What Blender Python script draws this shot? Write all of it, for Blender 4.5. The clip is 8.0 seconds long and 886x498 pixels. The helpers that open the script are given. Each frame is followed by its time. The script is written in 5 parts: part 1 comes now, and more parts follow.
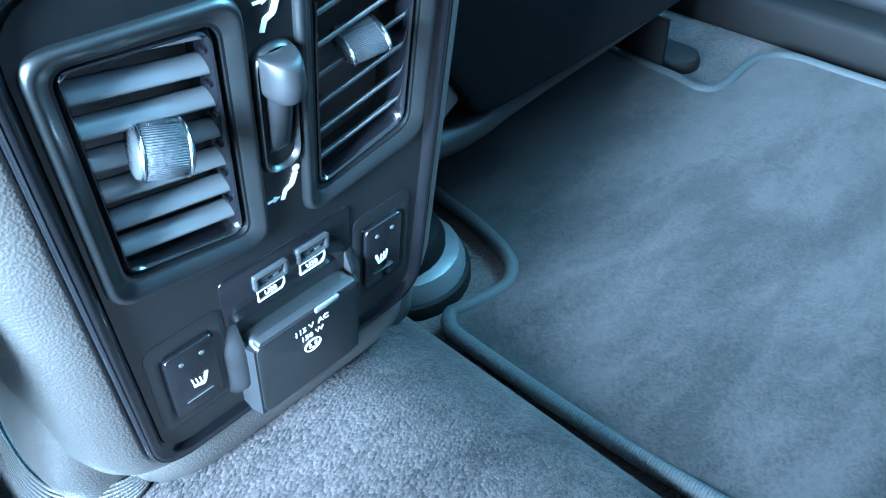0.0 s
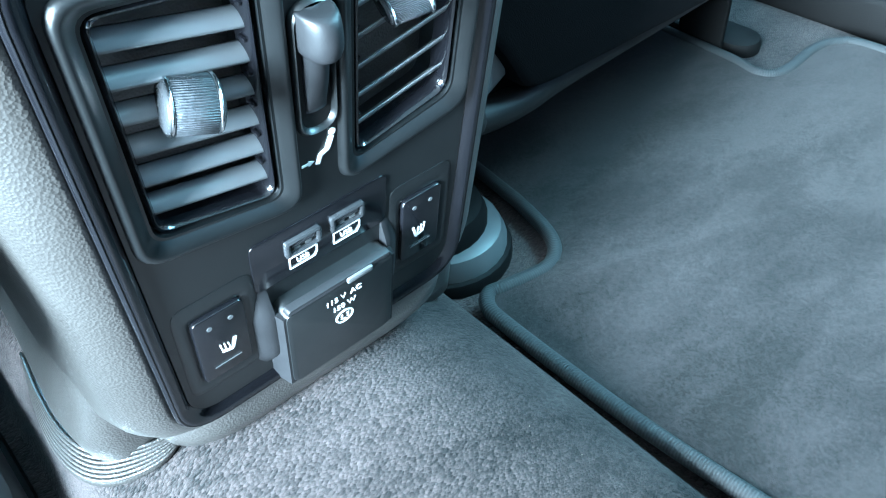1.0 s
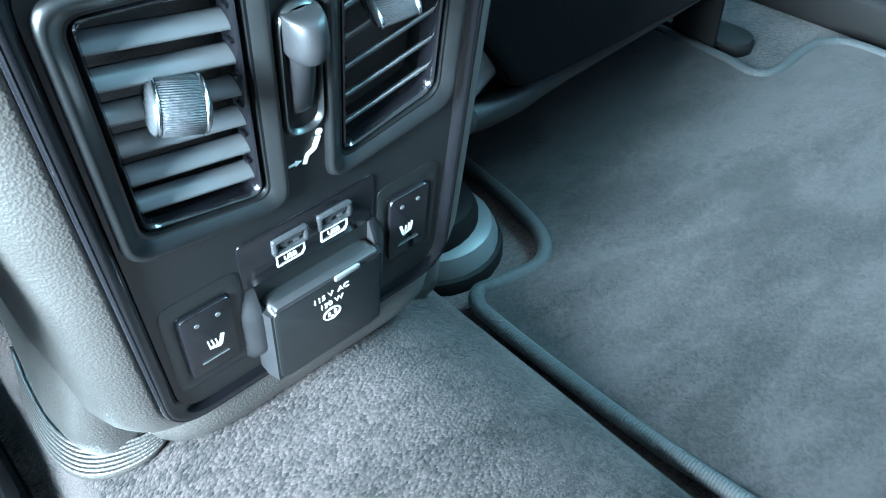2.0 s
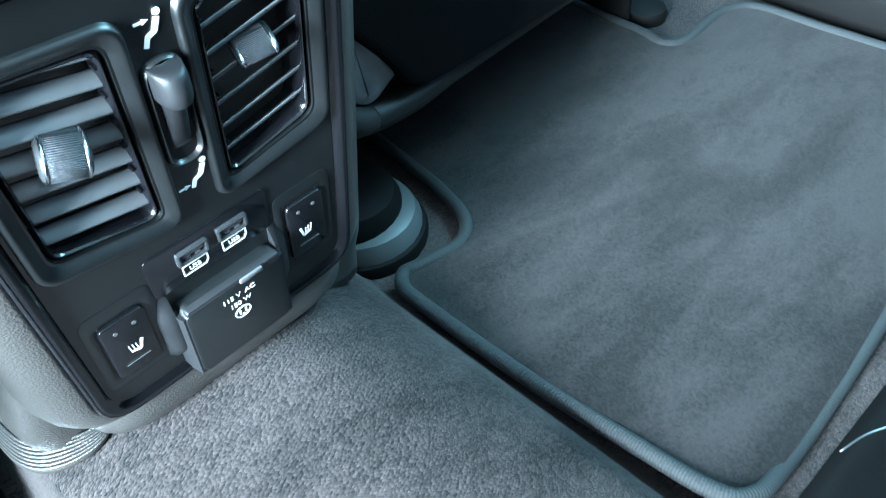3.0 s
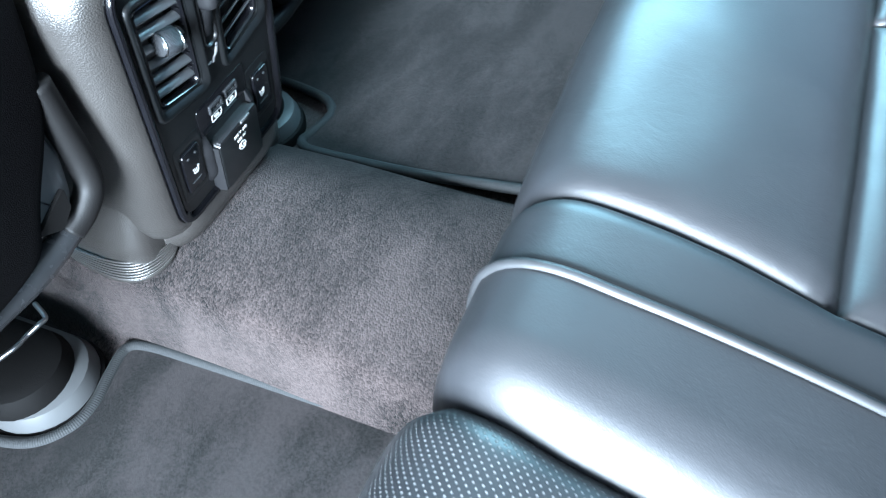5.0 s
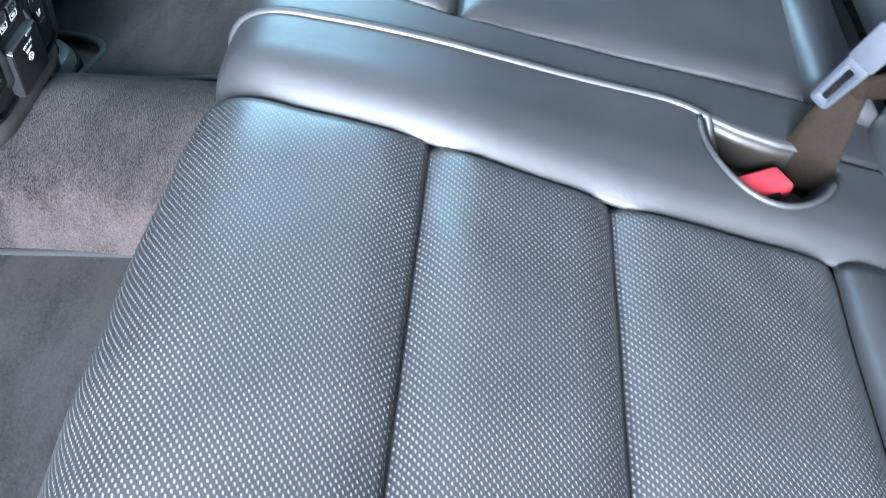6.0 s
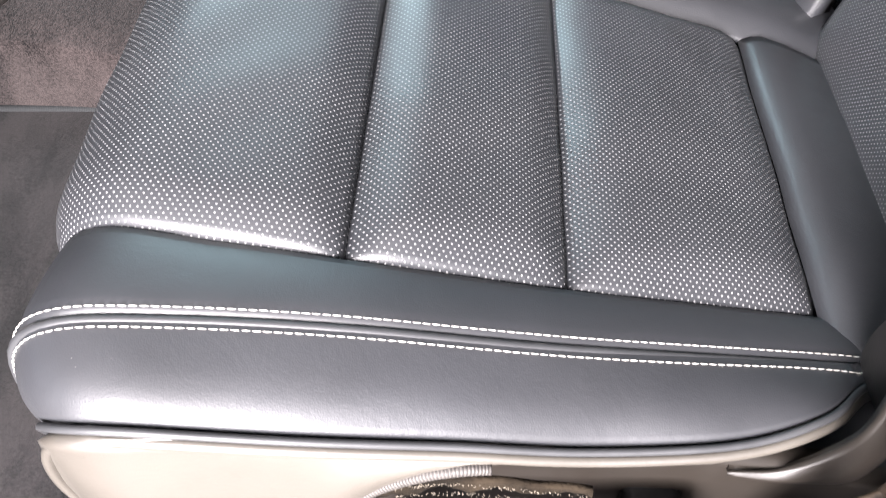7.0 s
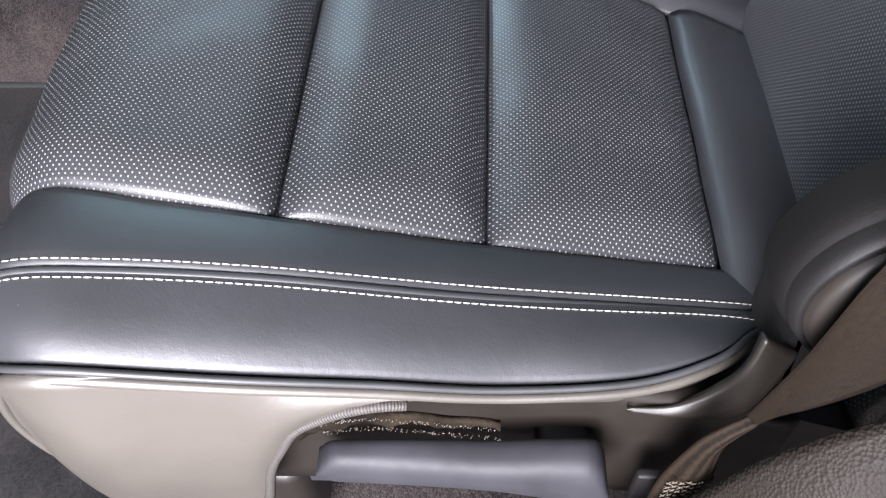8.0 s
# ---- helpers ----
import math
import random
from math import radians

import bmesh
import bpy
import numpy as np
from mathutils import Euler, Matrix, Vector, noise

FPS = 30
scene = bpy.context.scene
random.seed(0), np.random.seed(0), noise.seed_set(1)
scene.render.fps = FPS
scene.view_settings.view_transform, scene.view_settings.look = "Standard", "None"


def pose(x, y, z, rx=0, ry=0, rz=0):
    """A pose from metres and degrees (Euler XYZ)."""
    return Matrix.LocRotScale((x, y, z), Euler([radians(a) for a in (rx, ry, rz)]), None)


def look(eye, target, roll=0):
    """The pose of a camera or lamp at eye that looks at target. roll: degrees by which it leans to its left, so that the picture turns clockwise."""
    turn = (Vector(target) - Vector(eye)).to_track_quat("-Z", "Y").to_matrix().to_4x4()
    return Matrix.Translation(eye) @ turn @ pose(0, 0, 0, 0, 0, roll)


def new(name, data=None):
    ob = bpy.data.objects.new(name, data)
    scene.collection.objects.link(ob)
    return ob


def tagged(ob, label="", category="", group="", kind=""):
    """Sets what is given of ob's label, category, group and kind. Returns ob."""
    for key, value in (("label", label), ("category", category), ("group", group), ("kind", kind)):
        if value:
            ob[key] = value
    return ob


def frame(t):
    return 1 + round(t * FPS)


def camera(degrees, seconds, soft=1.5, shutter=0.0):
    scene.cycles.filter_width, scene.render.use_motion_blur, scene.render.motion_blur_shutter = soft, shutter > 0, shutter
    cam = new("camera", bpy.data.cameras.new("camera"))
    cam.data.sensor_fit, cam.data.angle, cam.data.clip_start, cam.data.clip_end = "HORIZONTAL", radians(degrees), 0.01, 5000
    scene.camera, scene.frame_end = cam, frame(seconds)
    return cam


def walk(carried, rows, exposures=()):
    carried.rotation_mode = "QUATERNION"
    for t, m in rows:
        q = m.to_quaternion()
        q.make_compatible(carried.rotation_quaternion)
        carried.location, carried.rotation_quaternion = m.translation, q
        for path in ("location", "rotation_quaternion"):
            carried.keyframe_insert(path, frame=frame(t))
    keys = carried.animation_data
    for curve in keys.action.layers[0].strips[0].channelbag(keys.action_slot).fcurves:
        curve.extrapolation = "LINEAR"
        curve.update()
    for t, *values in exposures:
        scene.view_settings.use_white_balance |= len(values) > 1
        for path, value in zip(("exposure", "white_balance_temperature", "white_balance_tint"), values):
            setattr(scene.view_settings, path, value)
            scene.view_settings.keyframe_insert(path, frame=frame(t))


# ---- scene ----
cam = camera(57.7, 8.0, soft=1.1, shutter=0.2)
PATH = [
    (0, (0.22, -0.123, 0.416), (-0.847, 0.925, -0.911), -2.3),
    (0.5, (0.219, -0.119, 0.407), (-0.894, 0.868, -0.929), -3.3),
    (1, (0.218, -0.117, 0.406), (-0.907, 0.83, -0.95), -2.8),
    (2.3, (0.226, -0.112, 0.414), (-0.869, 0.842, -0.962), -1.5),
    (2.5, (0.239, -0.095, 0.424), (-0.83, 0.833, -0.989), -2.0),
    (2.8, (0.264, -0.082, 0.44), (-0.818, 0.831, -0.973), -5.5),
    (3, (0.271, -0.096, 0.447), (-0.78, 0.831, -0.98), -5.7),
    (3.2, (0.269, -0.119, 0.446), (-0.708, 0.86, -0.999), -5.5),
    (3.5, (0.273, -0.162, 0.471), (-0.622, 0.861, -0.996), -5.1),
    (3.8, (0.268, -0.213, 0.504), (-0.543, 0.855, -0.979), -4.8),
    (4, (0.274, -0.243, 0.509), (-0.488, 0.832, -0.996), -4.3),
    (4.2, (0.289, -0.272, 0.517), (-0.451, 0.825, -0.983), -4.4),
    (5.3, (0.418, -0.425, 0.610), (-0.091, 0.762, -0.917), -9.0),
    (5.5, (0.440, -0.469, 0.628), (0.102, 0.736, -0.932), -6.4),
    (5.7, (0.464, -0.525, 0.604), (0.218, 0.748, -0.919), -4.5),
    (6, (0.478, -0.601, 0.607), (0.300, 0.672, -0.925), -4.4),
    (6.2, (0.489, -0.645, 0.615), (0.325, 0.599, -0.941), -4.8),
    (6.5, (0.473, -0.705, 0.593), (0.414, 0.583, -0.936), -1.0),
    (6.8, (0.486, -0.746, 0.581), (0.384, 0.537, -0.95), -2.6),
    (7, (0.492, -0.764, 0.577), (0.386, 0.489, -0.978), -2.6),
    (7.5, (0.505, -0.795, 0.569), (0.404, 0.447, -0.995), -2.6),
    (7.8, (0.526, -0.799, 0.579), (0.423, 0.44, -0.988), -3.0),
    (8, (0.528, -0.791, 0.594), (0.442, 0.423, -0.993), -2.4),
]
EXPOSURES = [(0.0, 2.3, 4250, -9), (1.0, 2.3, 4900, -11), (2.5, 2.1, 5050, -10), (4.0, 1.3, 5100, -10), (5.5, 0.75, 5500, 6), (6.0, 0.6, 5600, 9), (6.5, 0.65, 6250, 20), (7.0, 0.05, 6850, 18), (7.5, -0.25, 6850, 18), (8.0, -0.7, 6450, 18)]
walk(cam, [(t, look(eye, target, roll)) for t, eye, target, roll in PATH], EXPOSURES)

# ---- world and light ----
world = bpy.data.worlds.new("sky")
scene.world = world
world.use_nodes = True
wn = world.node_tree
sky = wn.nodes.new("ShaderNodeTexSky")
sky.sky_type, sky.sun_disc = "NISHITA", False
sky.sun_elevation, sky.sun_rotation = radians(78), radians(180)
wn.links.new(sky.outputs["Color"], wn.nodes["Background"].inputs["Color"])
wn.nodes["Background"].inputs["Strength"].default_value = 0.12

sun = new("sun", bpy.data.lights.new("sun", "SUN"))
sun.data.energy, sun.data.angle, sun.data.color = 4.5, radians(0.5), (1.0, 0.94, 0.86)
sun.matrix_world = look((0.4, -2.45, 4.0), (0.4, -1.6, 0.0))


def area(name, eye, target, w, h, power, color):
    data = bpy.data.lights.new(name, "AREA")
    data.shape, data.size, data.size_y, data.energy, data.color = "RECTANGLE", w, h, power, color
    ob = new(name, data)
    ob.matrix_world = look(eye, target)
    return ob


# sky light that falls in through the open door and the windows
area("door_opening_light", (0.31, -1.54, 0.72), (0.32, -0.2, 0.22), 0.56, 0.88, 178.0, (0.96, 0.97, 1.0))
area("far_door_light", (0.16, 0.74, 0.80), (0.16, -0.3, 0.62), 0.52, 0.36, 9.5, (0.55, 0.89, 1.0))
area("window_light_side", (-0.65, 0.73, 0.82), (0.0, -0.3, 0.30), 0.9, 0.30, 2.0, (0.58, 0.82, 1.0))
area("window_light_front", (-1.20, 0.0, 0.88), (0.3, -0.1, 0.3), 1.3, 0.36, 6.0, (0.50, 0.84, 1.0))


# ---- materials ----
def material(name):
    m = bpy.data.materials.new(name)
    m.use_nodes = True
    return m, m.node_tree, m.node_tree.nodes["Principled BSDF"]


def node(tree, kind, **values):
    n = tree.nodes.new(kind)
    for k, v in values.items():
        n.inputs[k].default_value = v
    return n


def surface(name, color, rough=0.5, metal=0.0, grain=0.0, grain_size=600.0, kind="noise", vary=0.15,
            patch=6.0, rough_vary=0.08, spec=0.5, sheen=0.0, coat=0.0, coat_rough=0.08, crease=0.0):
    """A plain surface with blotches, a fine grain and uneven gloss, in metres of the object."""
    m, tree, b = material(name)
    co = tree.nodes.new("ShaderNodeTexCoord")
    big = node(tree, "ShaderNodeTexNoise", Scale=patch, Detail=4.0)
    tree.links.new(co.outputs["Object"], big.inputs["Vector"])
    ramp = tree.nodes.new("ShaderNodeValToRGB")
    lo, hi = 1.0 - vary, 1.0 + vary
    ramp.color_ramp.elements[0].color = (*(c * lo for c in color), 1)
    ramp.color_ramp.elements[1].color = (*(min(1, c * hi) for c in color), 1)
    ramp.color_ramp.elements[0].position, ramp.color_ramp.elements[1].position = 0.35, 0.65
    tree.links.new(big.outputs["Fac"], ramp.inputs["Fac"])
    tree.links.new(ramp.outputs["Color"], b.inputs["Base Color"])
    mr = node(tree, "ShaderNodeMapRange", **{"To Min": rough - rough_vary, "To Max": rough + rough_vary})
    mid = node(tree, "ShaderNodeTexNoise", Scale=patch * 6, Detail=5.0)
    tree.links.new(co.outputs["Object"], mid.inputs["Vector"])
    tree.links.new(mid.outputs["Fac"], mr.inputs["Value"])
    tree.links.new(mr.outputs["Result"], b.inputs["Roughness"])
    b.inputs["Metallic"].default_value = metal
    b.inputs["Specular IOR Level"].default_value = spec
    b.inputs["Sheen Weight"].default_value = sheen
    b.inputs["Coat Weight"].default_value = coat
    b.inputs["Coat Roughness"].default_value = coat_rough
    if grain:
        if kind == "noise":
            g = node(tree, "ShaderNodeTexNoise", Scale=grain_size, Detail=3.0)
            out = g.outputs["Fac"]
        else:
            g = node(tree, "ShaderNodeTexVoronoi", Scale=grain_size)
            out = g.outputs["Distance"]
        tree.links.new(co.outputs["Object"], g.inputs["Vector"])
        bump = node(tree, "ShaderNodeBump", Strength=grain, Distance=0.001)
        tree.links.new(out, bump.inputs["Height"])
        tree.links.new(bump.outputs["Normal"], b.inputs["Normal"])
        if crease:
            fold = node(tree, "ShaderNodeTexNoise", Scale=55.0, Detail=6.0, Roughness=0.62, Distortion=0.6)
            tree.links.new(co.outputs["Object"], fold.inputs["Vector"])
            deep = node(tree, "ShaderNodeBump", Strength=crease, Distance=0.004)
            tree.links.new(fold.outputs["Fac"], deep.inputs["Height"])
            tree.links.new(deep.outputs["Normal"], bump.inputs["Normal"])
    return m


def perforated(name, color, rough):
    """Leather with a staggered field of small punched holes that show a pale backing; uses UV in metres."""
    m, tree, b = material(name)
    uv = tree.nodes.new("ShaderNodeUVMap")
    dist = []
    for off in ((0.0, 0.0), (0.5, 0.5)):
        mul = tree.nodes.new("ShaderNodeVectorMath")
        mul.operation = "MULTIPLY_ADD"
        mul.inputs[1].default_value = (1 / 0.0035, 1 / 0.0040, 0)
        mul.inputs[2].default_value = (*off, 0)
        tree.links.new(uv.outputs["UV"], mul.inputs[0])
        fr = tree.nodes.new("ShaderNodeVectorMath")
        fr.operation = "FRACTION"
        tree.links.new(mul.outputs[0], fr.inputs[0])
        sub = tree.nodes.new("ShaderNodeVectorMath")
        sub.operation = "SUBTRACT"
        sub.inputs[1].default_value = (0.5, 0.5, 0)
        tree.links.new(fr.outputs[0], sub.inputs[0])
        sc = tree.nodes.new("ShaderNodeVectorMath")
        sc.operation = "MULTIPLY"
        sc.inputs[1].default_value = (0.0035, 0.0040, 0)
        tree.links.new(sub.outputs[0], sc.inputs[0])
        ln = tree.nodes.new("ShaderNodeVectorMath")
        ln.operation = "LENGTH"
        tree.links.new(sc.outputs[0], ln.inputs[0])
        dist.append(ln.outputs["Value"])
    mn = tree.nodes.new("ShaderNodeMath")
    mn.operation = "MINIMUM"
    tree.links.new(dist[0], mn.inputs[0])
    tree.links.new(dist[1], mn.inputs[1])
    hole = node(tree, "ShaderNodeMapRange", **{"From Min": 0.00030, "From Max": 0.00064, "To Min": 1.0, "To Max": 0.0})
    tree.links.new(mn.outputs[0], hole.inputs["Value"])
    co = tree.nodes.new("ShaderNodeTexCoord")
    big = node(tree, "ShaderNodeTexNoise", Scale=7.0, Detail=4.0)
    tree.links.new(co.outputs["Object"], big.inputs["Vector"])
    tone = tree.nodes.new("ShaderNodeMixRGB")
    tone.inputs[1].default_value = (*(c * 0.85 for c in color), 1)
    tone.inputs[2].default_value = (*(c * 1.2 for c in color), 1)
    tree.links.new(big.outputs["Fac"], tone.inputs[0])
    mix = tree.nodes.new("ShaderNodeMixRGB")
    tree.links.new(hole.outputs["Result"], mix.inputs[0])
    tree.links.new(tone.outputs[0], mix.inputs[1])
    mix.inputs[2].default_value = (0.20, 0.20, 0.202, 1)
    b.inputs["Specular IOR Level"].default_value = 0.45
    coat = node(tree, "ShaderNodeMapRange", **{"To Min": 0.30, "To Max": 0.0})
    tree.links.new(hole.outputs["Result"], coat.inputs["Value"])
    tree.links.new(coat.outputs["Result"], b.inputs["Coat Weight"])
    b.inputs["Coat Roughness"].default_value = 0.34
    tree.links.new(mix.outputs[0], b.inputs["Base Color"])
    ro = node(tree, "ShaderNodeMapRange", **{"To Min": rough, "To Max": 0.9})
    tree.links.new(hole.outputs["Result"], ro.inputs["Value"])
    tree.links.new(ro.outputs["Result"], b.inputs["Roughness"])
    peb = node(tree, "ShaderNodeTexVoronoi", Scale=900.0)
    tree.links.new(co.outputs["Object"], peb.inputs["Vector"])
    h = tree.nodes.new("ShaderNodeMath")
    h.operation = "MULTIPLY_ADD"
    h.inputs[1].default_value = -1.0
    tree.links.new(hole.outputs["Result"], h.inputs[0])
    pm = tree.nodes.new("ShaderNodeMath")
    pm.operation = "MULTIPLY"
    pm.inputs[1].default_value = 0.12
    tree.links.new(peb.outputs["Distance"], pm.inputs[0])
    tree.links.new(pm.outputs[0], h.inputs[2])
    bump = node(tree, "ShaderNodeBump", Strength=0.5, Distance=0.0008)
    tree.links.new(h.outputs[0], bump.inputs["Height"])
    tree.links.new(bump.outputs["Normal"], b.inputs["Normal"])
    return m


def carpet(name, dark, light, scale, rows=0.0, nap=3.0, contrast=0.5):
    """Cut pile: tufts of uneven tone, brushed patches, and in places a faint row structure."""
    m, tree, b = material(name)
    co = tree.nodes.new("ShaderNodeTexCoord")
    mp = tree.nodes.new("ShaderNodeMapping")
    mp.inputs["Scale"].default_value = (1.0, 0.55, 1.0) if rows else (1, 1, 1)
    mp.inputs["Rotation"].default_value = (0, 0, radians(6))
    tree.links.new(co.outputs["Object"], mp.inputs["Vector"])
    tuft = node(tree, "ShaderNodeTexVoronoi", Scale=scale, Randomness=0.8)
    tree.links.new(mp.outputs["Vector"], tuft.inputs["Vector"])
    sep = tree.nodes.new("ShaderNodeSeparateColor")
    tree.links.new(tuft.outputs["Color"], sep.inputs[0])
    fine = node(tree, "ShaderNodeTexNoise", Scale=scale * 0.45, Detail=6.0, Roughness=0.8)
    tree.links.new(mp.outputs["Vector"], fine.inputs["Vector"])
    brush = node(tree, "ShaderNodeTexNoise", Scale=nap, Detail=6.0, Roughness=0.62, Distortion=0.15)
    lay = tree.nodes.new("ShaderNodeMapping")
    lay.inputs["Scale"].default_value = (1.5, 0.65, 1.0)
    lay.inputs["Rotation"].default_value = (0, 0, radians(14))
    tree.links.new(co.outputs["Object"], lay.inputs["Vector"])
    tree.links.new(lay.outputs["Vector"], brush.inputs["Vector"])
    s1 = node(tree, "ShaderNodeMapRange", **{"From Min": 0.36 if rows else 0.405, "From Max": 0.66 if rows else 0.60})
    tree.links.new(brush.outputs["Fac"], s1.inputs["Value"])
    speck = tree.nodes.new("ShaderNodeMath")
    speck.operation = "MULTIPLY_ADD"
    speck.inputs[1].default_value = 0.75
    tree.links.new(sep.outputs[0], speck.inputs[0])
    f2 = tree.nodes.new("ShaderNodeMath")
    f2.operation = "MULTIPLY"
    f2.inputs[1].default_value = 0.9
    tree.links.new(fine.outputs["Fac"], f2.inputs[0])
    tree.links.new(f2.outputs[0], speck.inputs[2])
    half = tree.nodes.new("ShaderNodeMath")
    half.operation = "MULTIPLY_ADD"
    half.inputs[1].default_value = contrast
    tree.links.new(s1.outputs["Result"], half.inputs[0])
    tree.links.new(speck.outputs[0], half.inputs[2])
    whole = tree.nodes.new("ShaderNodeMath")
    whole.operation = "MULTIPLY"
    whole.inputs[1].default_value = 0.5
    tree.links.new(half.outputs[0], whole.inputs[0])
    ramp = tree.nodes.new("ShaderNodeValToRGB")
    ramp.color_ramp.elements[0].position, ramp.color_ramp.elements[1].position = (0.45 + contrast * 0.2) / 2, (1.25 + contrast * 0.75) / 2
    ramp.color_ramp.elements[0].color, ramp.color_ramp.elements[1].color = (*dark, 1), (*light, 1)
    tree.links.new(whole.outputs[0], ramp.inputs["Fac"])
    tree.links.new(ramp.outputs["Color"], b.inputs["Base Color"])
    b.inputs["Roughness"].default_value = 0.95
    b.inputs["Specular IOR Level"].default_value = 0.15
    b.inputs["Sheen Weight"].default_value = 0.06
    b.inputs["Sheen Roughness"].default_value = 0.6
    hsum = tree.nodes.new("ShaderNodeMath")
    hsum.operation = "SUBTRACT"
    if rows:
        tree.links.new(fine.outputs["Fac"], hsum.inputs[0])
        tree.links.new(tuft.outputs["Distance"], hsum.inputs[1])
    else:
        fuzz = node(tree, "ShaderNodeTexNoise", Scale=scale * 1.5, Detail=8.0, Roughness=0.85)
        tree.links.new(mp.outputs["Vector"], fuzz.inputs["Vector"])
        tree.links.new(fuzz.outputs["Fac"], hsum.inputs[0])
        hsum.inputs[1].default_value = 0.0
    bump = node(tree, "ShaderNodeBump", Strength=0.8, Distance=0.0010)
    tree.links.new(hsum.outputs[0], bump.inputs["Height"])
    tree.links.new(bump.outputs["Normal"], b.inputs["Normal"])
    return m


def ribbed(name, color, pitch, rough=0.8, strength=0.8, light=1.6, spec=0.5):
    """Threads or ribs across UV's u, in metres."""
    m, tree, b = material(name)
    uv = tree.nodes.new("ShaderNodeUVMap")
    sep = tree.nodes.new("ShaderNodeSeparateXYZ")
    tree.links.new(uv.outputs["UV"], sep.inputs[0])
    k = tree.nodes.new("ShaderNodeMath")
    k.operation = "MULTIPLY"
    k.inputs[1].default_value = 2 * math.pi / pitch
    tree.links.new(sep.outputs["X"], k.inputs[0])
    s = tree.nodes.new("ShaderNodeMath")
    s.operation = "SINE"
    tree.links.new(k.outputs[0], s.inputs[0])
    co = tree.nodes.new("ShaderNodeTexCoord")
    n = node(tree, "ShaderNodeTexNoise", Scale=500.0, Detail=3.0)
    tree.links.new(co.outputs["Object"], n.inputs["Vector"])
    a = tree.nodes.new("ShaderNodeMath")
    a.operation = "MULTIPLY_ADD"
    a.inputs[1].default_value = 0.35
    tree.links.new(s.outputs[0], a.inputs[0])
    tree.links.new(n.outputs["Fac"], a.inputs[2])
    ramp = tree.nodes.new("ShaderNodeValToRGB")
    ramp.color_ramp.elements[0].position, ramp.color_ramp.elements[1].position = 0.2, 0.85
    ramp.color_ramp.elements[0].color = (*(c * 0.55 for c in color), 1)
    ramp.color_ramp.elements[1].color = (*(c * light for c in color), 1)
    tree.links.new(a.outputs[0], ramp.inputs["Fac"])
    tree.links.new(ramp.outputs["Color"], b.inputs["Base Color"])
    b.inputs["Roughness"].default_value = rough
    b.inputs["Specular IOR Level"].default_value = spec
    bump = node(tree, "ShaderNodeBump", Strength=strength, Distance=0.0006)
    tree.links.new(a.outputs[0], bump.inputs["Height"])
    tree.links.new(bump.outputs["Normal"], b.inputs["Normal"])
    return m


LEATHER = surface("black_leather", (0.022, 0.023, 0.026), 0.48, grain=0.07, grain_size=1300, kind="voronoi", patch=9, spec=0.6, coat=0.28, coat_rough=0.48, crease=0.09)
# black leather, its base colour paled and warmed to stand for sunlight
LEATHER_SUNLIT = surface("sunlit_black_leatherette", (0.056, 0.050, 0.042), 0.45, grain=0.05, grain_size=1300, kind="voronoi", patch=7, spec=0.6, coat=0.6, coat_rough=0.42, crease=0.12)
PERF = perforated("perforated_leather", (0.023, 0.024, 0.027), 0.44)
PIPING = surface("leather_piping", (0.030, 0.031, 0.033), 0.46, patch=30)
THREAD = surface("pale_thread", (0.40, 0.385, 0.355), 0.6, patch=200, grain=0.3, grain_size=3000)
FRAY = surface("frayed_thread", (0.13, 0.11, 0.085), 0.7, patch=200, vary=0.4, grain=0.3, grain_size=3000)
CARPET = carpet("grey_loop_carpet", (0.0006, 0.0005, 0.0006), (0.050, 0.0390, 0.0375), 760.0, rows=1.0, nap=8.0, contrast=0.9)
MAT = carpet("charcoal_mat_pile", (0.0007, 0.0007, 0.0008), (0.0200, 0.0170, 0.0172), 620.0, nap=9.0, contrast=1.12)
BINDING = ribbed("woven_mat_binding", (0.013, 0.0145, 0.0155), 0.0019, strength=0.5, light=1.35)
WEB = ribbed("seat_belt_webbing", (0.0095, 0.0066, 0.0044), 0.0014, rough=0.7, spec=0.08, strength=0.6)
GRAIN = surface("grained_plastic", (0.029, 0.0265, 0.0245), 0.36, grain=0.30, grain_size=900, kind="voronoi", patch=8, spec=0.7, coat=0.7, coat_rough=0.32)
ARCH = surface("grained_trim_plastic", (0.013, 0.0105, 0.0085), 0.62, grain=0.5, grain_size=620, kind="voronoi", patch=8, spec=0.16)
SATIN = surface("satin_black_plastic", (0.0045, 0.0050, 0.0054), 0.34, patch=20, grain=0.03, grain_size=2500, spec=0.55)
GLOSS = surface("gloss_black_plastic", (0.004, 0.004, 0.005), 0.13, patch=20, rough_vary=0.05)
GREYPL = surface("grey_plastic", (0.070, 0.072, 0.074), 0.40, patch=14, grain=0.06, grain_size=1500)
SLAT = surface("vent_slat_plastic", (0.100, 0.105, 0.110), 0.34, patch=20, grain=0.05, grain_size=2500)
GRIP = surface("worn_grey_lever_plastic", (0.022, 0.022, 0.026), 0.60, spec=0.3, patch=22, grain=0.06, grain_size=1500, rough_vary=0.1, vary=0.25)
LEVERPL = surface("dark_lever_plastic", (0.009, 0.009, 0.010), 0.50, patch=25, grain=0.06, grain_size=1500, rough_vary=0.1, spec=0.3)
CORD = ribbed("corded_edge", (0.036, 0.032, 0.029), 0.0015, rough=0.65, strength=0.5)
KNOB = surface("smooth_grey_knob", (0.027, 0.028, 0.030), 0.26, patch=25)
CHROME = surface("satin_chrome", (0.62, 0.63, 0.65), 0.20, metal=1.0, patch=60)
KNURL = ribbed("knurled_grey_plastic", (0.032, 0.034, 0.038), 0.0011, rough=0.4, strength=0.9)
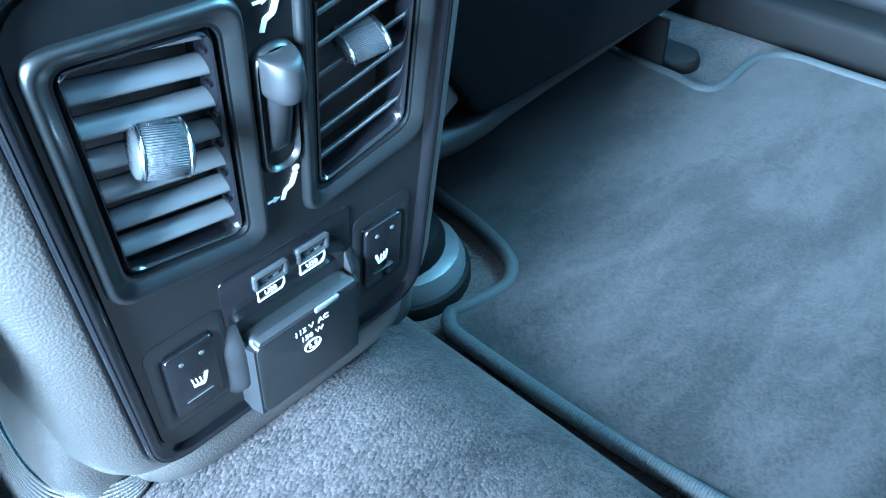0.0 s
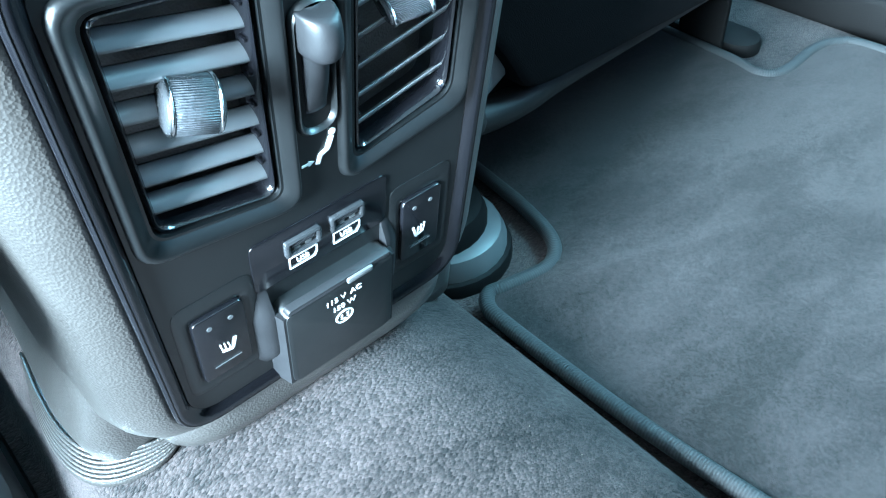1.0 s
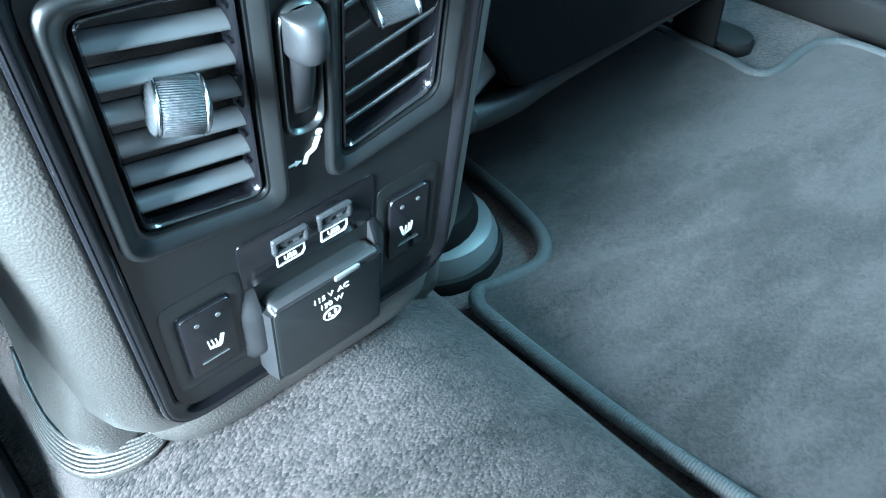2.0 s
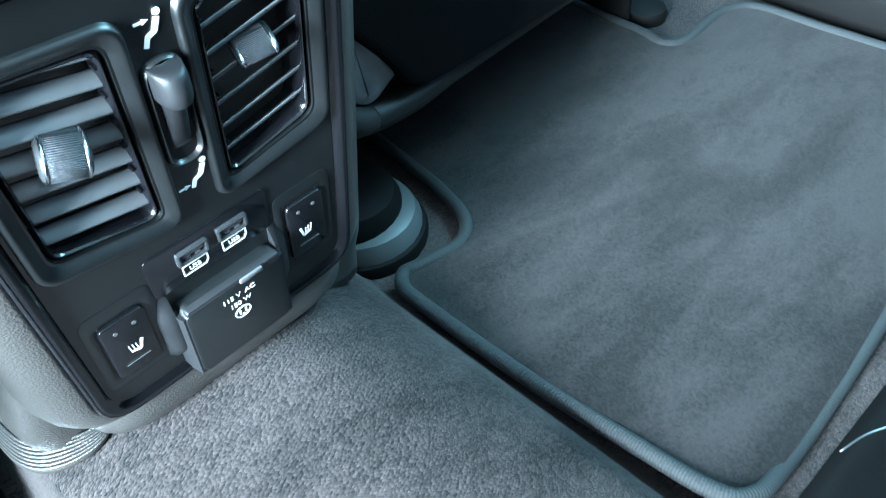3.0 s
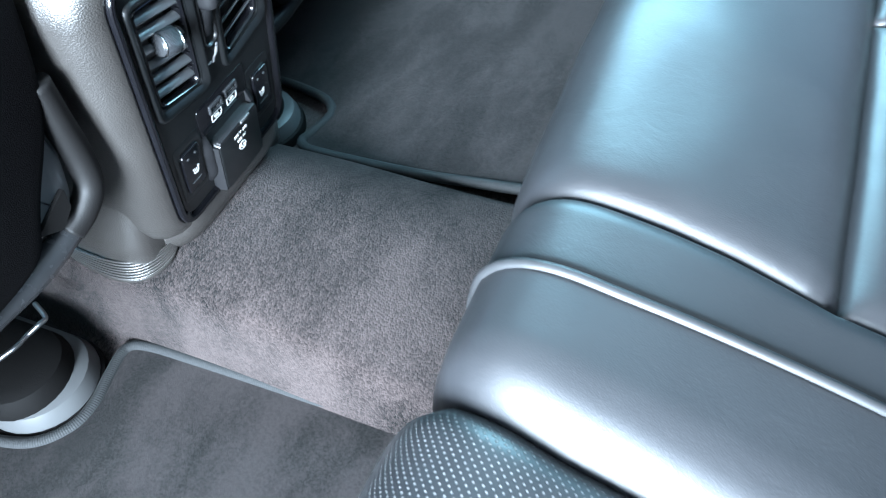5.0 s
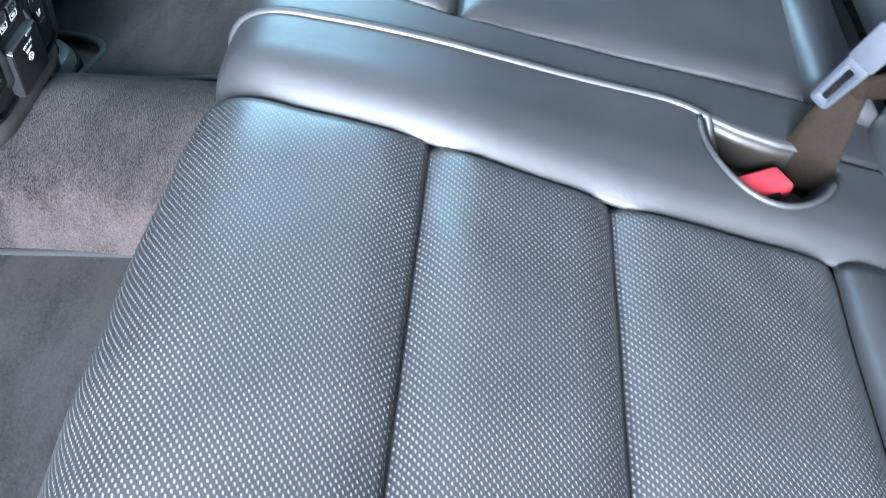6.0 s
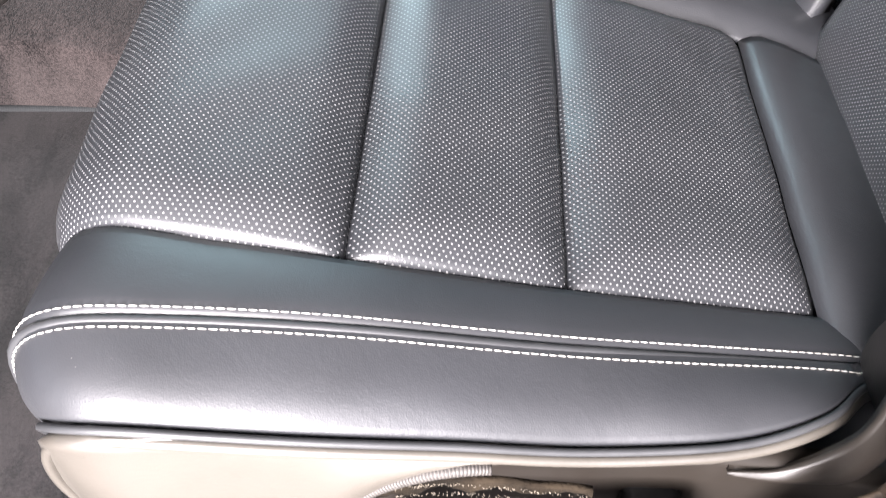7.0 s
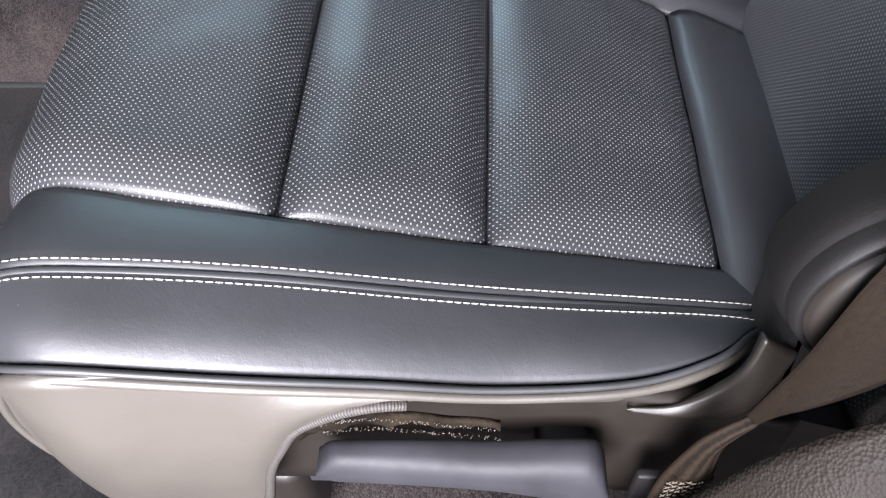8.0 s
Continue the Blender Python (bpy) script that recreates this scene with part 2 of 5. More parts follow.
PRINT = surface("white_print", (0.62, 0.62, 0.60), 0.5, vary=0.05, patch=100)
RED = surface("red_buckle_plastic", (0.62, 0.045, 0.06), 0.38, patch=60, vary=0.08)
VOID = surface("matt_black_plastic", (0.0035, 0.0033, 0.0033), 0.7, patch=10, grain=0.2, grain_size=900, spec=0.12)
DARK = surface("dark_underseat_plastic", (0.006, 0.0057, 0.0057), 0.55, patch=10, grain=0.15, grain_size=900, spec=0.25)
BROWNPL = surface("dark_brown_plastic", (0.012, 0.0095, 0.0075), 0.45, patch=10, grain=0.06, grain_size=900)
TONGUE = surface("blue_grey_plastic", (0.030, 0.035, 0.043), 0.6, patch=40, spec=0.2)
TORN = surface("torn_brown_lining", (0.011, 0.0080, 0.0052), 0.95, spec=0.1, patch=60, vary=0.6, grain=1.0, grain_size=500)
METAL = surface("bright_metal", (0.36, 0.37, 0.38), 0.38, metal=1.0, patch=40)
FABRIC = surface("dark_seat_fabric", (0.0035, 0.0032, 0.0036), 0.9, grain=0.4, grain_size=1200, patch=10, spec=0.05)
HEADLINER = surface("grey_headliner", (0.30, 0.30, 0.30), 0.9, grain=0.1, grain_size=900)
DOORCARD = surface("dark_door_trim", (0.011, 0.011, 0.012), 0.6, grain=0.2, grain_size=500, spec=0.3)
TARMAC = surface("pale_concrete", (0.36, 0.33, 0.29), 0.9, grain=0.4, grain_size=200)


# ---- mesh helpers ----
def mesh_of(name, verts, faces, mats, smooth=True, uvs=None):
    me = bpy.data.meshes.new(name)
    me.from_pydata([tuple(v) for v in verts], [], faces)
    me.materials.append(mats)
    if uvs is not None:
        lay = me.uv_layers.new(name="UVMap")
        for lo in me.loops:
            lay.data[lo.index].uv = uvs[lo.vertex_index]
    if smooth:
        me.shade_smooth()
    me.update()
    return me


def part(name, me, parent=None, label="", m=None):
    ob = new(name, me)
    if parent is not None:
        ob.parent = parent
    if m is not None:
        ob.matrix_basis = m
    if label:
        ob["label"] = label
    return ob


def thing(name, label, category, group="", at=(0, 0, 0), kind=""):
    ob = new(name)
    ob.location = at
    ob.empty_display_size = 0.02
    return tagged(ob, label, category, group, kind)


def bm_mesh(name, bm, mat, smooth=True, angle=40):
    bmesh.ops.recalc_face_normals(bm, faces=bm.faces)
    me = bpy.data.meshes.new(name)
    bm.to_mesh(me)
    bm.free()
    me.materials.append(mat)
    if smooth:
        me.shade_smooth()
        me.set_sharp_from_angle(angle=radians(angle))
    return me


def box(name, size, mat, bevel=0.002, segs=3, m=None):
    bm = bmesh.new()
    bmesh.ops.create_cube(bm, size=1.0)
    bmesh.ops.scale(bm, vec=size, verts=bm.verts)
    b = min(bevel, min(size) * 0.49)
    if b > 0:
        bmesh.ops.bevel(bm, geom=bm.edges[:], offset=b, segments=segs, profile=0.5, affect="EDGES")
    if m is not None:
        bmesh.ops.transform(bm, matrix=m, verts=bm.verts)
    return bm_mesh(name, bm, mat)


def rounded(points, r, n=5):
    """A closed outline with its corners rounded by r (one radius, or one a corner)."""
    out, k = [], len(points)
    for i in range(k):
        p, a, b = Vector(points[i]), Vector(points[i - 1]), Vector(points[(i + 1) % k])
        ri = r[i] if isinstance(r, (list, tuple)) else r
        da, db = (a - p), (b - p)
        ri = min(ri, da.length * 0.49, db.length * 0.49)
        s, e = p + da.normalized() * ri, p + db.normalized() * ri
        for j in range(n + 1):
            t = j / n
            out.append((1 - t) ** 2 * s + 2 * t * (1 - t) * p + t * t * e)
    return out


def prism(name, outline, lo, hi, mat, bevel=0.0, m=None, inset_hi=0.0):
    """A plate from a flat outline, between two heights, with a softened upper edge."""
    bm = bmesh.new()
    n = len(outline)
    c = sum((Vector(p) for p in outline), Vector((0, 0))) / n
    rings = [(lo, 0.0)]
    if bevel:
        rings += [(hi - bevel, 0.0), (hi - bevel * 0.3, bevel * 0.3), (hi, bevel)]
    else:
        rings += [(hi, inset_hi)]
    loops = []
    for z, inset in rings:
        row = []
        for i, p in enumerate(outline):
            p, a, b = Vector(p), Vector(outline[i - 1]), Vector(outline[(i + 1) % n])
            tan = (b - a)
            nor = Vector((-tan.y, tan.x))
            if nor.length > 1e-9:
                nor.normalize()
            if nor.dot(c - p) < 0 and not CONCAVE[0]:
                nor = -nor
            q = p + nor * inset
            row.append(bm.verts.new((q.x, q.y, z)))
        loops.append(row)
    for a, b in zip(loops, loops[1:]):
        for i in range(n):
            bm.faces.new((a[i], a[(i + 1) % n], b[(i + 1) % n], b[i]))
    bm.faces.new(loops[-1])
    bm.faces.new(loops[0][::-1])
    if m is not None:
        bmesh.ops.transform(bm, matrix=m, verts=bm.verts)
    return bm_mesh(name, bm, mat)


CONCAVE = [False]


def ring(name, outer, inner, lo, hi, mat, m=None, crown=0.0):
    """A frame between two outlines with as many points each."""
    bm = bmesh.new()
    n = len(outer)
    mid = [(Vector(o) + Vector(i)) / 2 for o, i in zip(outer, inner)]
    rows = [(outer, lo), (outer, hi), (mid, hi + crown), (inner, hi), (inner, lo)]
    loops = [[bm.verts.new((p[0], p[1], z)) for p in pts] for pts, z in rows]
    for a, b in zip(loops, loops[1:] + loops[:1]):
        for i in range(n):
            bm.faces.new((a[i], a[(i + 1) % n], b[(i + 1) % n], b[i]))
    if m is not None:
        bmesh.ops.transform(bm, matrix=m, verts=bm.verts)
    return bm_mesh(name, bm, mat, angle=50)


def tube(name, pts, r, mat, segs=8, closed=False, flat=1.0, up=(0, 0, 1), caps=True):
    """A round or flattened cord along a line, with UV in metres along it."""
    pts = [Vector(p) for p in pts]
    n = len(pts)
    verts, uvs, faces, dist = [], [], [], 0.0
    for i, p in enumerate(pts):
        a = pts[i - 1] if (closed or i) else p
        b = pts[(i + 1) % n] if (closed or i < n - 1) else p
        tan = (b - a).normalized()
        side = tan.cross(Vector(up)).normalized()
        top = side.cross(tan)
        if i:
            dist += (p - pts[i - 1]).length
        for j in range(segs):
            w = 2 * math.pi * j / segs
            verts.append(p + side * (math.cos(w) * r) + top * (math.sin(w) * r * flat))
            uvs.append((dist, j / segs * r * 6))
    for i in range(n if closed else n - 1):
        for j in range(segs):
            k, l = (i + 1) % n, (j + 1) % segs
            faces.append((i * segs + j, i * segs + l, k * segs + l, k * segs + j))
    if not closed and caps:
        faces.append(tuple(range(segs))[::-1])
        faces.append(tuple((n - 1) * segs + j for j in range(segs)))
    return mesh_of(name, verts, faces, mat, uvs=uvs)


def spline(points, n=12, closed=False):
    """A smooth line through the points."""
    pts = [Vector(p) for p in points]
    k = len(pts)
    out = []
    for i in range(k if closed else k - 1):
        if closed:
            a, b, c, d = pts[i - 1], pts[i], pts[(i + 1) % k], pts[(i + 2) % k]
        else:
            b, c = pts[i], pts[i + 1]
            a = pts[i - 1] if i else b * 2 - c
            d = pts[i + 2] if i + 2 < k else c * 2 - b
        for j in range(n):
            t = j / n
            out.append(0.5 * (2 * b + (c - a) * t + (2 * a - 5 * b + 4 * c - d) * t * t + (3 * b - a - 3 * c + d) * t ** 3))
    if not closed:
        out.append(pts[-1])
    return out


def sheet(name, fn, nu, nv, mat, thick=0.012, normal=None):
    """A padded cover: fn(u, v) gives a place and UV for u, v in 0..1; the back is closed by thick."""
    front, uvs = [], []
    for i in range(nu + 1):
        for j in range(nv + 1):
            p, q = fn(i / nu, j / nv)
            front.append(Vector(p))
            uvs.append(q)
    w = nv + 1
    nor = []
    for i in range(nu + 1):
        for j in range(nv + 1):
            a = front[min(i + 1, nu) * w + j] - front[max(i - 1, 0) * w + j]
            b = front[i * w + min(j + 1, nv)] - front[i * w + max(j - 1, 0)]
            c = a.cross(b)
            nor.append(c.normalized() if c.length > 1e-12 else Vector((0, 0, 1)))
    flip = 1.0
    if normal is not None and sum((x.dot(Vector(normal)) for x in nor)) < 0:
        flip = -1.0
    back = [p - flip * x * thick for p, x in zip(front, nor)]
    m = len(front)
    faces = []
    for i in range(nu):
        for j in range(nv):
            f = (i * w + j, (i + 1) * w + j, (i + 1) * w + j + 1, i * w + j + 1)
            faces.append(f if flip > 0 else f[::-1])
            g = tuple(m + k for k in f)
            faces.append(g[::-1] if flip > 0 else g)
    rim = [i * w for i in range(nu)] + [nu * w + j for j in range(nv)] + [i * w + nv for i in range(nu, 0, -1)] + [j for j in range(nv, 0, -1)]
    for a, b in zip(rim, rim[1:] + rim[:1]):
        f = (a, m + a, m + b, b)
        faces.append(f if flip > 0 else f[::-1])
    return mesh_of(name, front + back, faces, mat, uvs=uvs + uvs)


def text_mesh(body, size, mat, m, depth=0.0002):
    cu = bpy.data.curves.new("lettering", "FONT")
    cu.body, cu.size, cu.align_x, cu.align_y, cu.extrude = body, size, "CENTER", "CENTER", depth
    ob = bpy.data.objects.new("lettering", cu)
    scene.collection.objects.link(ob)
    dg = bpy.context.evaluated_depsgraph_get()
    me = bpy.data.meshes.new_from_object(ob.evaluated_get(dg))
    bpy.data.objects.remove(ob)
    me.transform(m)
    me.materials.clear()
    me.materials.append(mat)
    return me


def smoothstep(a, b, x):
    t = max(0.0, min(1.0, (x - a) / (b - a)))
    return t * t * (3 - 2 * t)


# ---- floor and tunnel ----
def floor_height(x, y):
    """The footwells lie at zero; the tunnel is a rounded hump between them, highest at the console."""
    k = smoothstep(-0.02, 0.24, x)
    crest = 0.102 - 0.050 * k
    if y < 0:
        edge, ze = 0.114 - 0.008 * k, crest - 0.004 - 0.006 * k - 0.014 * (1 - k) * smoothstep(0.05, 0.11, -y)
        foot = 0.016 + 0.024 * k
    else:
        edge, ze, foot = 0.108 + 0.005 * k, 0.048 - 0.014 * k, 0.030
    top = ze + (crest - ze) * (1 - (min(abs(y), edge) / edge) ** 2)
    return max(-0.002, top * (1 - smoothstep(edge - 0.006, edge + foot, abs(y))))


def build_floor():
    xs = [-1.2, -0.9, -0.6] + [-0.45 + 0.02 * i for i in range(76)] + [1.2, 1.5]
    ys = [-0.75, -0.7, -0.6, -0.5, -0.4, -0.3] + [-0.22 + 0.005 * i for i in range(89)] + [0.3, 0.4, 0.5, 0.6, 0.7, 0.75]
    verts = [(x, y, floor_height(x, y)) for x in xs for y in ys]
    n, m = len(ys), len(verts)
    verts += [(x, y, -0.06) for x in xs for y in ys]
    faces = []
    for i in range(len(xs) - 1):
        for j in range(n - 1):
            f = (i * n + j, (i + 1) * n + j, (i + 1) * n + j + 1, i * n + j + 1)
            faces += [f, tuple(m + k for k in f)[::-1]]
    ob = part("floor", mesh_of("floor", verts, faces, CARPET))
    tagged(ob, "dark grey looped car carpet over a raised centre tunnel", "floor", kind="structure")


build_floor()


# ---- floor mats ----
def build_mat(outline, lift, label):
    top = thing("floor_mat", label, "floor mat", "rear floor mats")
    line = spline([(x, y, 0) for x, y in outline], 6, closed=True)
    flat = [Vector((p.x, p.y)) for p in line]
    bm = bmesh.new()
    rows = []
    for z in (0.001, 0.011):
        rows.append([bm.verts.new((p.x, p.y, z + lift(p.x, p.y))) for p in flat])
    n = len(flat)
    for i in range(n):
        bm.faces.new((rows[0][i], rows[0][(i + 1) % n], rows[1][(i + 1) % n], rows[1][i]))
    bm.faces.new(rows[1])
    bm.faces.new(rows[0][::-1])
    part("carpet_pad", bm_mesh("carpet_pad", bm, MAT), top)
    cord = tube("binding", [(p.x, p.y, 0.0098 + lift(p.x, p.y)) for p in flat], 0.0056, BINDING, 10, True, 0.95)
    part("binding", cord, top, "woven blue-grey edge binding")
    return top


def lift_right(x, y):
    """The edge along the tunnel rides up a little, most at its rear corner."""
    return (0.010 + 0.006 * smoothstep(0.08, 0.22, x)) * (1 - smoothstep(0.14, 0.22, y)) * smoothstep(-0.09, -0.03, x)


build_mat([(-0.040, 0.137), (-0.02, 0.134), (0.06, 0.134), (0.15, 0.138), (0.205, 0.142), (0.223, 0.155), (0.226, 0.19),
           (0.220, 0.33), (0.207, 0.48), (0.194, 0.60), (0.184, 0.640), (0.14, 0.650), (0.02, 0.646), (-0.045, 0.645), (-0.066, 0.628),
           (-0.072, 0.600), (-0.070, 0.548), (-0.084, 0.530), (-0.112, 0.534), (-0.146, 0.536), (-0.36, 0.545), (-0.42, 0.53), (-0.43, 0.45),
           (-0.43, 0.34), (-0.40, 0.28), (-0.30, 0.258), (-0.20, 0.248), (-0.140, 0.241), (-0.104, 0.236), (-0.067, 0.226), (-0.050, 0.212),
           (-0.044, 0.193), (-0.0475, 0.160), (-0.050, 0.147)], lift_right, "charcoal carpet floor mat with bound edge and brushed pile")
build_mat([(-0.072, -0.136), (-0.055, -0.127), (0.0, -0.125), (0.10, -0.124), (0.22, -0.125), (0.238, -0.132), (0.242, -0.16),
           (0.262, -0.30), (0.290, -0.45), (0.300, -0.655), (0.285, -0.675), (0.12, -0.680), (-0.02, -0.680), (-0.06, -0.665),
           (-0.12, -0.64), (-0.36, -0.62), (-0.42, -0.58), (-0.43, -0.40), (-0.42, -0.30), (-0.36, -0.27), (-0.20, -0.262), (-0.135, -0.250),
           (-0.090, -0.238), (-0.068, -0.215), (-0.064, -0.19), (-0.070, -0.16)], lambda x, y: 0.0,
          "charcoal carpet floor mat with pale bound edge beside tunnel")


# ---- seat rail covers ----
def stadium(x0, x1, y, r, n=14):
    pts = [(x0, y - r), (x1, y - r)]
    pts += [(x1 + r * math.cos(w), y + r * math.sin(w)) for w in [math.radians(-90 + 180 * i / n) for i in range(1, n)]]
    return pts + [(x1, y + r), (x0, y + r)]


def build_rail_cover(y):
    top = thing("seat_rail_cover", "rounded grey plastic end cover of a front seat rail", "rail cover", "seat rail covers")
    part("skirt", prism("skirt", stadium(-0.42, -0.118, y, 0.052), 0.0, 0.012, VOID, 0.004), top, "black rubber skirt")
    part("base", prism("base", stadium(-0.42, -0.118, y, 0.048), 0.008, 0.031, GREYPL, 0.015), top, "pale grey rounded base")
    part("cap", prism("cap", stadium(-0.42, -0.124, y - 0.005, 0.0415), 0.026, 0.050, VOID, 0.014), top, "dark upper cap")


build_rail_cover(0.165)
build_rail_cover(-0.190)

# ---- centre console ----
console = thing("centre_console", "black grained rear centre console with air vents and sockets", "car console")
PV = Vector((0.153, 0, 0.988)).normalized()
PNOR = Vector((0.988, 0, -0.153)).normalized()
FACE = Matrix(((0, PV.x, PNOR.x, 0.0045), (1, PV.y, PNOR.y, 0.0), (0, PV.z, PNOR.z, 0.19), (0, 0, 0, 1)))


def console_body():
    rows, n = [], 0
    zs = [0.070, 0.080, 0.088, 0.094, 0.100, 0.108, 0.118, 0.130, 0.145, 0.165, 0.19, 0.22, 0.25, 0.28, 0.31, 0.335, 0.36, 0.39, 0.415, 0.432, 0.440, 0.444]
    verts = []
    for z in zs:
        half = float(np.interp(z, [0.07, 0.095, 0.112, 0.125, 0.15, 0.18, 0.22, 0.30, 0.37], [0.108, 0.108, 0.1125, 0.112, 0.1065, 0.102, 0.099, 0.098, 0.098]))
        rear = 0.0045 + 0.155 * (z - 0.19) - 0.018
        if z > 0.40:
            rear -= 12 * (z - 0.40) ** 2
            half -= 6 * (z - 0.40) ** 2
        rr = 0.016 + 0.012 * (1 - smoothstep(0.08, 0.15, z))
        # the flanks draw in towards the front of the car
        out = rounded([(-0.60, -half * 0.80), (-0.14, -half * 0.93), (rear - 0.03, -half), (rear, -half + 0.006), (rear, half - 0.006), (rear - 0.03, half),
                       (-0.14, half * 0.93), (-0.60, half * 0.80)], [0.01, 0.05, 0.03, rr, rr, 0.03, 0.05, 0.01], 6)
        n = len(out)
        verts += [(p[0], p[1], z) for p in out]
    faces = []
    for i in range(len(zs) - 1):
        for j in range(n):
            faces.append((i * n + j, i * n + (j + 1) % n, (i + 1) * n + (j + 1) % n, (i + 1) * n + j))
    k = len(zs) - 1
    faces.append(tuple(k * n + j for j in range(n)))
    faces.append(tuple(range(n))[::-1])
    return mesh_of("body", verts, faces, GRAIN)


part("body", console_body(), console, "black grained plastic console body")


def quad(u0, u1, v0, v1):
    return [(u0, v0), (u1, v0), (u1, v1), (u0, v1)]


def mm(points):
    return [(a / 1000, b / 1000) for a, b in points]


PANEL = rounded(mm([(-76, -64), (76, -64), (83, 160), (-83, 160)]), [0.020, 0.020, 0.024, 0.024], 8)
PANEL_IN = rounded(mm([(-69, -57), (69, -57), (76, 153), (-76, 153)]), [0.015, 0.015, 0.019, 0.019], 8)


def vent_outline(s, grow=0.0):
    g = grow
    return rounded(mm([(s * (17 - g), 41 - g), (s * (62 + g), 50 - g), (s * (65 + g), 131 + g), (s * (18 - g), 126 + g)]), 0.006 + g * 0.0004, 6)


def holed_plate(name, outer, holes, z, mat):
    """A flat plate with openings."""
    bm = bmesh.new()
    edges = []
    for loop in [outer] + holes:
        vs = [bm.verts.new((p[0], p[1], z)) for p in loop]
        edges += [bm.edges.new((vs[i], vs[(i + 1) % len(vs)])) for i in range(len(vs))]
    bmesh.ops.triangle_fill(bm, use_beauty=True, edges=edges, normal=(0, 0, 1))
    bmesh.ops.solidify(bm, geom=bm.faces[:], thickness=0.002)
    bmesh.ops.transform(bm, matrix=FACE, verts=bm.verts)
    return bm_mesh(name, bm, mat, angle=30)


def lofted(name, loops, mat, closed=False):
    """Skin through flat outlines, each given with its height."""
    bm = bmesh.new()
    rows = [[bm.verts.new((p[0], p[1], z)) for p in pts] for pts, z in loops]
    n = len(rows[0])
    for a, b in zip(rows, rows[1:] + (rows[:1] if closed else [])):
        for i in range(n):
            bm.faces.new((a[i], a[(i + 1) % n], b[(i + 1) % n], b[i]))
    bmesh.ops.transform(bm, matrix=FACE, verts=bm.verts)
    return bm_mesh(name, bm, mat, angle=60)


def grow(outline, d):
    """The outline moved outwards by d metres."""
    n, out = len(outline), []
    c = sum((Vector(p) for p in outline), Vector((0, 0))) / n
    for i, p in enumerate(outline):
        tan = Vector(outline[(i + 1) % n]) - Vector(outline[i - 1])
        nor = Vector((tan.y, -tan.x)).normalized()
        if nor.dot(Vector(p) - c) < 0:
            nor = -nor
        out.append(Vector(p) + nor * d)
    return out


CORNER = [(0.036, 0.026, -0.050), (0.030, 0.0245, -0.034), (0.0225, 0.0225, -0.021), (0.019, 0.019, -0.012), (0.014, 0.014, -0.0055), (0.008, 0.008, -0.0015), (0.0025, 0.0025, 0.0002), (0.0008, 0.0008, 0.0), (-0.002, -0.002, -0.004), (-0.002, -0.002, -0.03)]
part("rear_surround", lofted("rear_surround", [(grow(PANEL, g), n) for _, g, n in CORNER], GRAIN), console, "grained plastic surround")
part("lower_lip", sheet("lower_lip", lambda u, v: ((-0.0040 - 0.003 * v - 0.009 * v ** 4 + 0.003 * math.sin(math.pi * v) - 0.030 * abs(2 * u - 1) ** 7, -0.086 + 0.172 * u, 0.130 - 0.036 * v), (u, v)), 40, 10, GRAIN, 0.006, (1, 0, 0)), console, "grained plastic lip below the fascia")
part("panel", holed_plate("panel", PANEL_IN, [vent_outline(-1, 1), vent_outline(1, 1)], 0.0012, SATIN), console, "satin black fascia panel")
part("bezel", lofted("bezel", [(PANEL, -0.003), (grow(PANEL, -0.0002), 0.0025), (grow(PANEL, -0.0016), 0.0042), (grow(PANEL, -0.0035), 0.0040), (grow(PANEL, -0.0058), 0.0018), (PANEL_IN, 0.0006)], GLOSS), console, "glossy black surround")
part("bezel_bead", lofted("bezel_bead", [(grow(PANEL, 0.0003), 0.0005), (grow(PANEL, 0.0005), 0.0030), (grow(PANEL, -0.0006), 0.0040), (grow(PANEL, -0.0014), 0.0036)], GLOSS), console, "thin glossy bead")


def slat_mesh():
    """A louvre blade: a thin arched section with a rounded lip."""
    top = [(0.0038 * (2 * k / 10 - 1), 0.0009 * (1 - (2 * k / 10 - 1) ** 2) + 0.0007 * math.sin(math.pi * k / 10) ** 0.4) for k in range(11)]
    low = [(0.0038 * (2 * k / 10 - 1), 0.0009 * (1 - (2 * k / 10 - 1) ** 2) - 0.0007 * math.sin(math.pi * k / 10) ** 0.4) for k in range(9, 0, -1)]
    sec = top + low
    n = len(sec)
    verts = [(x, y, z) for x in (-0.0232, -0.0226, 0.0226, 0.0232) for y, z in sec]
    faces = [(i * n + j, i * n + (j + 1) % n, (i + 1) * n + (j + 1) % n, (i + 1) * n + j) for i in range(3) for j in range(n)]
    faces += [tuple(range(n))[::-1], tuple(3 * n + j for j in range(n))]
    return mesh_of("slat", verts, faces, SLAT)


